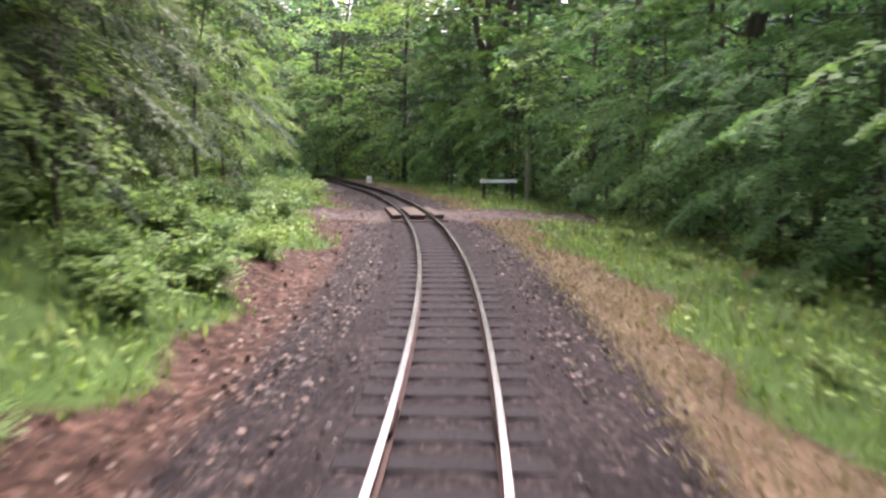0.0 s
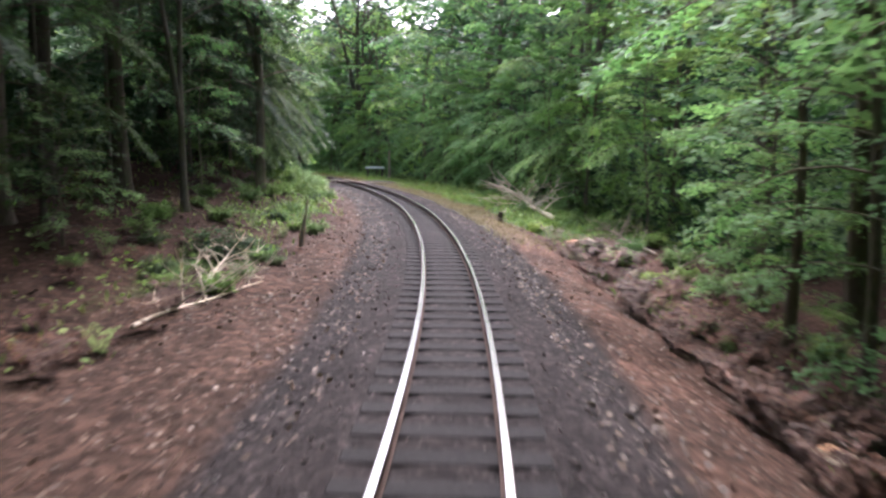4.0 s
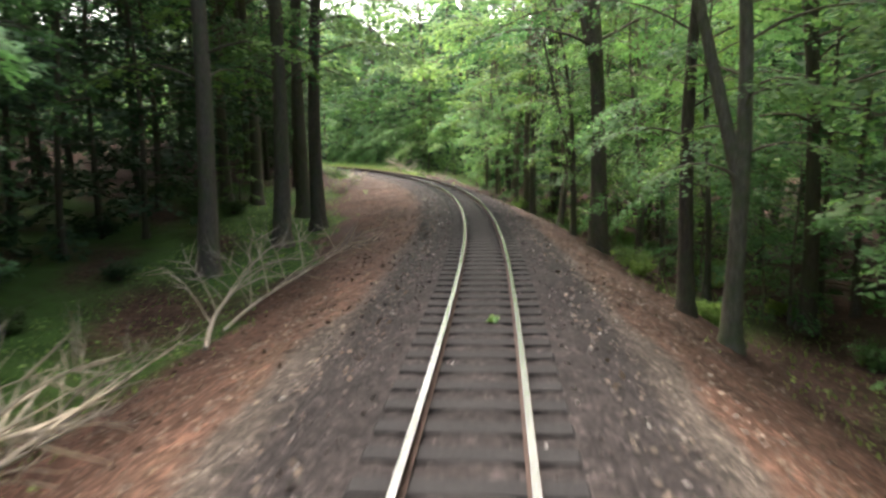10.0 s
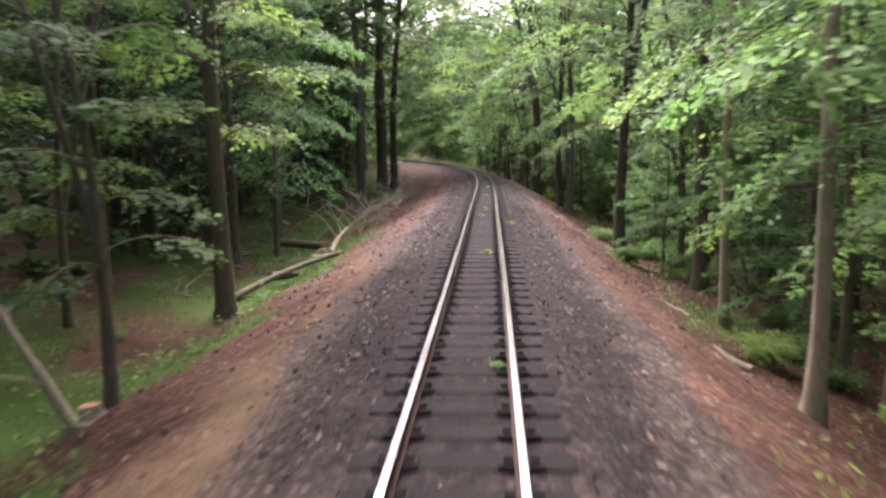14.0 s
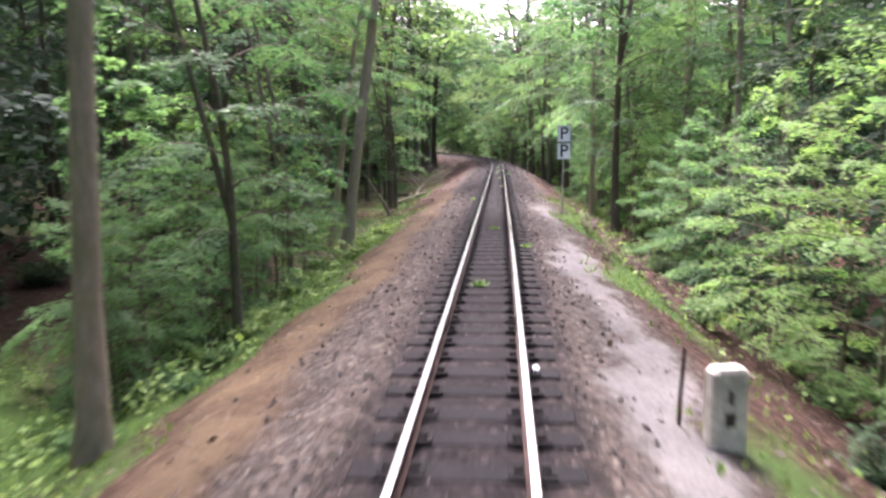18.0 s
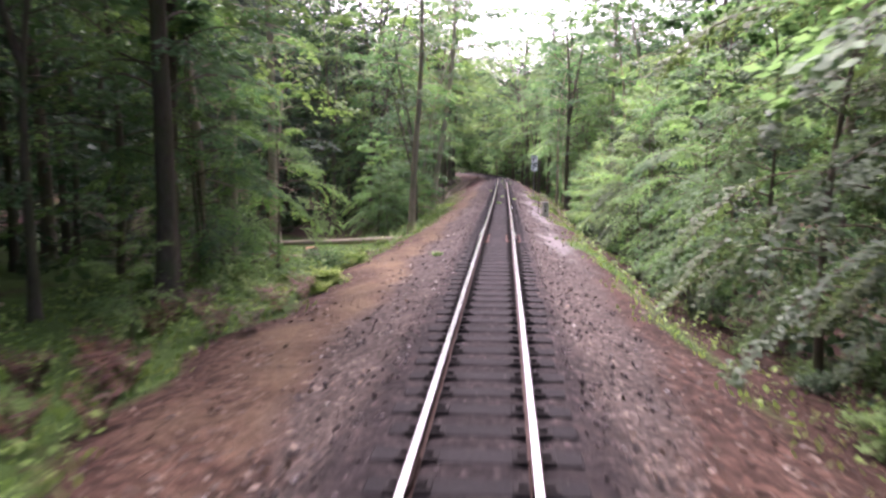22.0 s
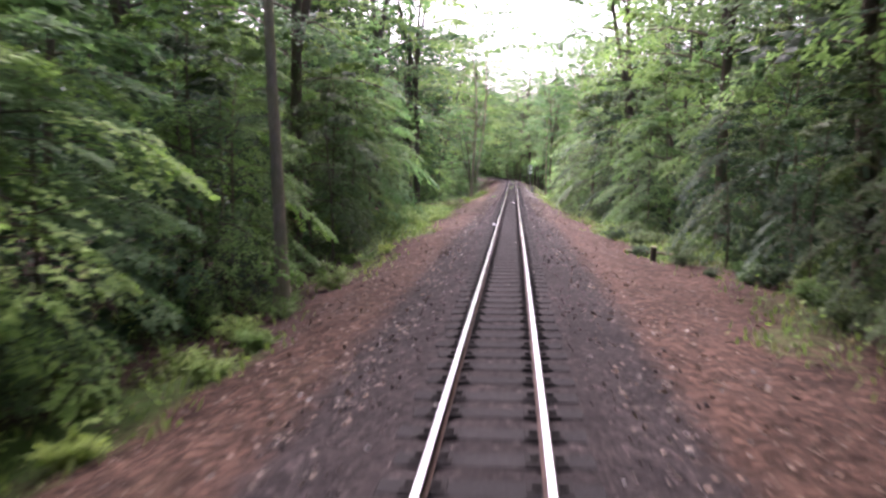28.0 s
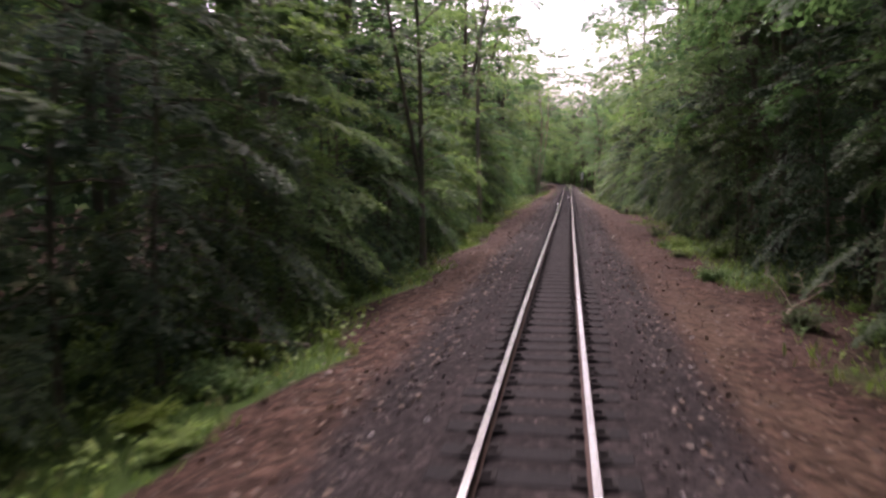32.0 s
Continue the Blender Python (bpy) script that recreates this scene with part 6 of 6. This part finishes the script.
ob = thing("marker_stone", "white painted marker stone by the bend", "marker stone")
g = Geo()
g.box((0, 0, 0.12), (0.28, 0.2, 0.6), bevel=0.03)
part("block", g, WHITE, ob)
place(ob, 207, 2.0)

place(dead_branch(3.4, 0.05, "tangle of bare twigs in the undergrowth", 11, 0.3), 166.4, 6.7, turn=radians(100))
place(dead_branch(2.6, 0.04, "bleached twigs sticking out of the brambles", 9, 0.5), 164.6, 6.2, turn=radians(40))

# the bend through the beeches
place(dead_branch(5.6, 0.05, "fallen branch with long bare twigs on the leaf litter", 12, 0.25), 126.8, -4.6, turn=radians(100))
place(dead_branch(5.0, 0.045, "bare fallen branch reaching up beside the track", 12, 0.5), 128.4, -5.0, turn=radians(70))
place(dead_branch(4.4, 0.06, "tangle of dead twigs beside the embankment", 13, 0.4), 123.4, -6.0, turn=radians(80))
place(dead_branch(3.6, 0.06, "bleached forked branch standing among brushwood", 11, 0.55), 122.0, -6.4, turn=radians(60))
place(dead_branch(3.2, 0.05, "brushwood lying on reddish leaf litter", 11, 0.2), 120.6, -8.0, turn=radians(20))
for u, s, a in ((114.8, -7.4, 20), (116.2, -8.6, 130), (117.8, -9.8, 70), (113.0, -9.0, 100), (119.4, -11.0, 10), (111.6, -8.0, 150), (116.8, -7.2, 45)):
    place(dead_branch(2.2, 0.03, "thin broken stick lying on leaf litter", 5, 0.06), u, s, turn=radians(a))
place(dead_branch(3.4, 0.05, "brushwood heap on the woodland floor", 11, 0.15), 121.5, -9.6, turn=radians(140))
lay_log(110.3, -6.7, 115.4, -4.8, 0.10, 0.08, "long grey-brown log lying on the embankment", BARK, 0.03)
place(dead_branch(7.4, 0.10, "felled tree with sawn butt and bare forked crown", 15, 0.36, BARK_PALE), 118.4, -6.0, turn=radians(86))
place(log(2.6, 0.17, 0.15, "felled trunk with orange sawn end", BARK), 119.4, -6.5, turn=radians(150))
place(stump(0.2, 0.25, "low stump with split pale wood"), 118.2, -6.3)
place(log(0.9, 0.13, 0.12, "short sawn log with bright cut end", BARK), 113.6, -6.6, turn=radians(40))
place(dead_branch(1.35, 0.085, "leaning dead branch stuck in the slope", 2, 3.3, BARK_PALE), 102.6, -5.0, turn=radians(172))
place(stump(0.15, 0.2, "root stump on the slope beside the ballast"), 102.8, -4.9)
place(dead_branch(2.6, 0.04, "thin branch lying on the slope", 6, 0.05), 108.0, 4.3, turn=radians(100))
place(log(1.6, 0.08, 0.06, "short log at the foot of the bank", BARK), 105.2, 4.4, turn=radians(100))
place(dead_branch(2.2, 0.04, "small branch lying in the ballast edge", 6, 0.05), 96.0, -4.6, turn=radians(110))

# the straight
lay_log(79.0, -4.5, 76.6, -14.0, 0.115, 0.08, "long pale felled trunk lying across the mossy floor", BARK_PALE, 0.02)
lay_log(77.8, -7.4, 81.0, -15.0, 0.07, 0.05, "thin felled pole lying on moss", BARK_PALE, 0.05)
lay_log(75.6, -8.0, 75.4, -14.0, 0.12, 0.09, "grey felled trunk lying on moss", BARK, 0.03)
place(stump(0.27, 0.6, "broad pale sawn stump with flared roots on moss"), 75.4, -6.9)
place(log(0.8, 0.15, 0.14, "sawn log section with orange face on moss", BARK), 76.4, -8.2, turn=radians(100))
place(log(0.7, 0.13, 0.12, "sawn log section beside the broad stump", BARK), 75.2, -6.05, turn=radians(100))
place(log(0.9, 0.14, 0.13, "short sawn log with orange ends behind the stump", BARK), 76.9, -8.9, turn=radians(115))
place(stump(0.09, 0.1, "small cut stump with orange face on the slope"), 79.3, -4.3)
place(dead_branch(4.0, 0.06, "dead branches hanging low under the trees", 12, 0.3), 70.5, -9.0, turn=radians(150))
place(dead_branch(4.0, 0.05, "grey brushwood under the trees", 12, 0.2), 66.0, -10.5, turn=radians(170))
place(stump(0.34, 0.62, "pale sawn stump among ferns"), 52.2, -7.0)
place(stump(0.32, 0.45, "low sawn stump among green plants"), 51.0, -6.9)
place(dead_branch(1.7, 0.03, "thin dark stick lying on the leaf litter", 4, 0.02, BARK), 51.2, -2.6, turn=radians(60))
place(dead_branch(2.6, 0.03, "pale bare twig lying in the grass", 5, 0.05), 49.5, 5.3, turn=radians(-30))
place(log(1.5, 0.06, 0.05, "thin log lying in the grass", BARK), 39.0, 3.2, turn=radians(-40))
ob = stub_post()
place(ob, 37.4, 3.6)
place(dead_branch(2.4, 0.04, "bleached forked twig lying beside the track", 6, 0.05), 9.6, -3.6, turn=radians(170))
place(dead_branch(2.4, 0.035, "curved pale twig in the undergrowth", 4, 0.15), 12.0, 4.0, turn=radians(60))

for u, s, k in ((114.5, 0.05, 0.10), (124.3, 0.1, 0.10), (112.8, -0.06, 0.08), (101.0, 0.25, 0.09), (83.0, -0.1, 0.11), (88.4, 0.06, 0.09), (86.0, 0.68, 0.11), (119.6, 0.0, 0.09), (106.8, 0.12, 0.10), (67.6, -1.35, 0.14), (110.9, 0.7, 0.12), (95.2, -0.75, 0.10)):
    place(weed(k, HERB), u, s, dz=-0.135 if abs(s) < 0.8 else None)
for u, s in ((79.9, 0.5), (43.9, -0.55), (57.2, 0.12)):
    ob = thing("pale_stone", "single bright white stone lying on the sleepers", "stone", group="white stones on the track")
    g = Geo()
    g.tube([(-0.05, 0, 0), (-0.02, 0.01, 0.012), (0.03, 0, 0.01), (0.055, -0.01, 0)], [0.012, 0.03, 0.028, 0.01], 7)
    part("block", g, WHITE, ob)
    place(ob, u, s, dz=-0.118, turn=u)

# ---- track ----
track_ob = thing("railway_track", "narrow-gauge track with worn bright rails on timber sleepers", "railway track", kind="structure")
GAUGE = 0.80
PROFILE = np.array([(-0.026, 0.0), (0.026, 0.0), (0.026, -0.024), (0.008, -0.034), (0.007, -0.098), (0.046, -0.110), (0.046, -0.118), (-0.046, -0.118), (-0.046, -0.110), (-0.007, -0.098), (-0.008, -0.034), (-0.026, -0.024)])


def rail(u0, u1, s):
    us = np.linspace(u0, u1, 18)
    us[0], us[-1] = u0 + 0.002, u1 - 0.002
    k = len(PROFILE)
    rows = [spot(us, np.full(len(us), s + a), np.full(len(us), b)) for a, b in PROFILE]
    v = np.stack(rows, 1)
    n = len(us)
    g = Geo()
    i, j = np.meshgrid(np.arange(n - 1), np.arange(k), indexing="ij")
    q = np.stack([i * k + j, i * k + (j + 1) % k, (i + 1) * k + (j + 1) % k, (i + 1) * k + j], -1)
    g.add(v.reshape(-1, 3), q.reshape(-1, 4))
    slots = np.where(j.ravel() == 0, 1, 0)
    g.m[-1] = slots
    part("rail", g, [RAIL_SIDE, RAIL_TOP], track_ob, "rusty rail with bright worn head")


JOINT = 69.4
cuts = [-36] + [JOINT + 11.7 * k for k in range(-8, 15)] + [252]
for a, b in zip(cuts[:-1], cuts[1:]):
    for s in (-GAUGE / 2, GAUGE / 2):
        rail(a, b, s)
for k, u in enumerate(cuts[1:-1]):
    for s in (-GAUGE / 2, GAUGE / 2):
        for side in (-1, 1):
            g = Geo()
            g.box((0, 0, 0), (0.022, 0.56, 0.062), bevel=0.008)
            for y in (-0.2, -0.07, 0.07, 0.2):
                g.box((side * 0.016, y, 0), (0.022, 0.032, 0.032), bevel=0.006)
            ob = part("fishplate", g, RUST if abs(u - JOINT) < 1 and side * s < 0 else RAIL_SIDE, track_ob, "bolted fishplate")
            place(ob, u, s + side * 0.022, dz=-0.066)

for side in (-1, 1):
    for off in (-0.135, 0.135):
        g = Geo()
        g.box((0, 0, 0), (0.085, 1.9, 0.022), bevel=0.008)
        for y in (-0.75, -0.45, -0.15, 0.15, 0.45, 0.75):
            g.box((0, y, 0.02), (0.045, 0.06, 0.03), slot=1, bevel=0.008)
        oily = side < 0 and off < 0
        place(part("joint_plate", g, [OILED, OILED] if oily else [RUST_PALE, OILED], track_ob, "black oily joint plate" if oily else "pale rusty joint plate with dark bolts"), JOINT + 0.25, side * GAUGE / 2 + off * -side, dz=-0.112)
        for y in (-0.55, -0.1, 0.35, 0.8):
            g = Geo()
            g.box((0, 0, 0), (0.075, 0.13, 0.05), bevel=0.012)
            place(part("rail_chair", g, OILED, track_ob, "black greased rail chair"), JOINT + 0.25 + y, side * GAUGE / 2 + 0.55 * off * -side, dz=-0.092)
    # the far rail runs out in a tapered tongue beside the near one
    n = 9
    us = np.linspace(JOINT + 1.5, JOINT - 0.12, n)
    outer = side * (GAUGE / 2 + 0.027 + 0.058 * np.linspace(0, 1, n) ** 1.3)
    inner = np.full(n, side * (GAUGE / 2 + 0.0265))
    v = np.stack([spot(us, inner, np.full(n, -0.002)), spot(us, outer, np.full(n, -0.002)), spot(us, outer, np.full(n, -0.10)), spot(us, inner, np.full(n, -0.10))], 1).reshape(-1, 3)
    g = Geo()
    for face in range(4):
        f = [[4 * k + face, 4 * k + (face + 1) % 4, 4 * k + 4 + (face + 1) % 4, 4 * k + 4 + face] for k in range(n - 1)]
        g.add(v, f + ([[4 * n - 4, 4 * n - 3, 4 * n - 2, 4 * n - 1]] if face == 1 else []), 0 if face else 1)
    part("rail_tongue", g, [RAIL_SIDE, RAIL_TOP], track_ob, "tapered rail end of the expansion joint")
slp = Geo()
slp.box((0, 0, 0), (1.47, 0.26, 0.14), bevel=0.018)
SLP = [slp.mesh("sleeper", [SLEEPER])]
slp2 = Geo()
slp2.box((0.02, 0, 0), (1.44, 0.245, 0.14), bevel=0.025, turn=0.012)
SLP.append(slp2.mesh("sleeper", [SLEEPER]))
pl = Geo()
pl.box((0, 0, 0), (0.30, 0.20, 0.016), bevel=0.004)
for x in (-0.085, 0.085):
    pl.box((x, 0, 0.02), (0.06, 0.07, 0.03))
PLATE = pl.mesh("tie_plate", [OILED])
GAP = 0.50 / MARK
rest = Geo()
k = 0
u = -2.0
while u < 250:
    if not 187.4 < u < 191.0:
        tw = rng.uniform(-0.02, 0.02)
        if k < 300:
            ob = new("sleeper", SLP[k % 2])
            ob.parent = track_ob
            place(ob, u + rng.uniform(-0.02, 0.02), rng.uniform(-0.03, 0.03), dz=-0.118 - 0.016 - 0.07, turn=tw)
            if u < 150:
                for s in (-GAUGE / 2, GAUGE / 2):
                    p = new("tie_plate", PLATE)
                    p.parent = track_ob
                    place(p, u, s, dz=-0.126)
        else:
            h, x, y, z = (float(q) for q in on_track(u))
            rest.box((x, y, z - 0.204), (1.47, 0.25, 0.14), turn=h, bevel=0.02)
        k += 1
    u += GAP
rest_ob = part("sleeper_row", rest, SLEEPER_FAR, track_ob, "distant timber sleepers")
tagged(rest_ob, kind="stuff")

# boarded level crossing
crossing = thing("level_crossing", "gravelled footpath crossing with timber boards between the rails", "level crossing", kind="structure")
for s, w in ((0.0, 0.30), (-0.19, 0.1), (0.19, 0.1), (-0.62, 0.28), (0.62, 0.28)):
    g = Geo()
    g.box((0, 0, 0), (w - 0.01, 3.4, 0.10), bevel=0.01)
    b = part("board", g, WOOD_OLD, crossing)
    place(b, 189.2, s, dz=-0.06)
g = Geo()
g.box((0, 0, 0), (1.6, 0.16, 0.06), bevel=0.01)
place(part("edge_board", g, WOOD_OLD, crossing), 187.3, 0, dz=-0.12)
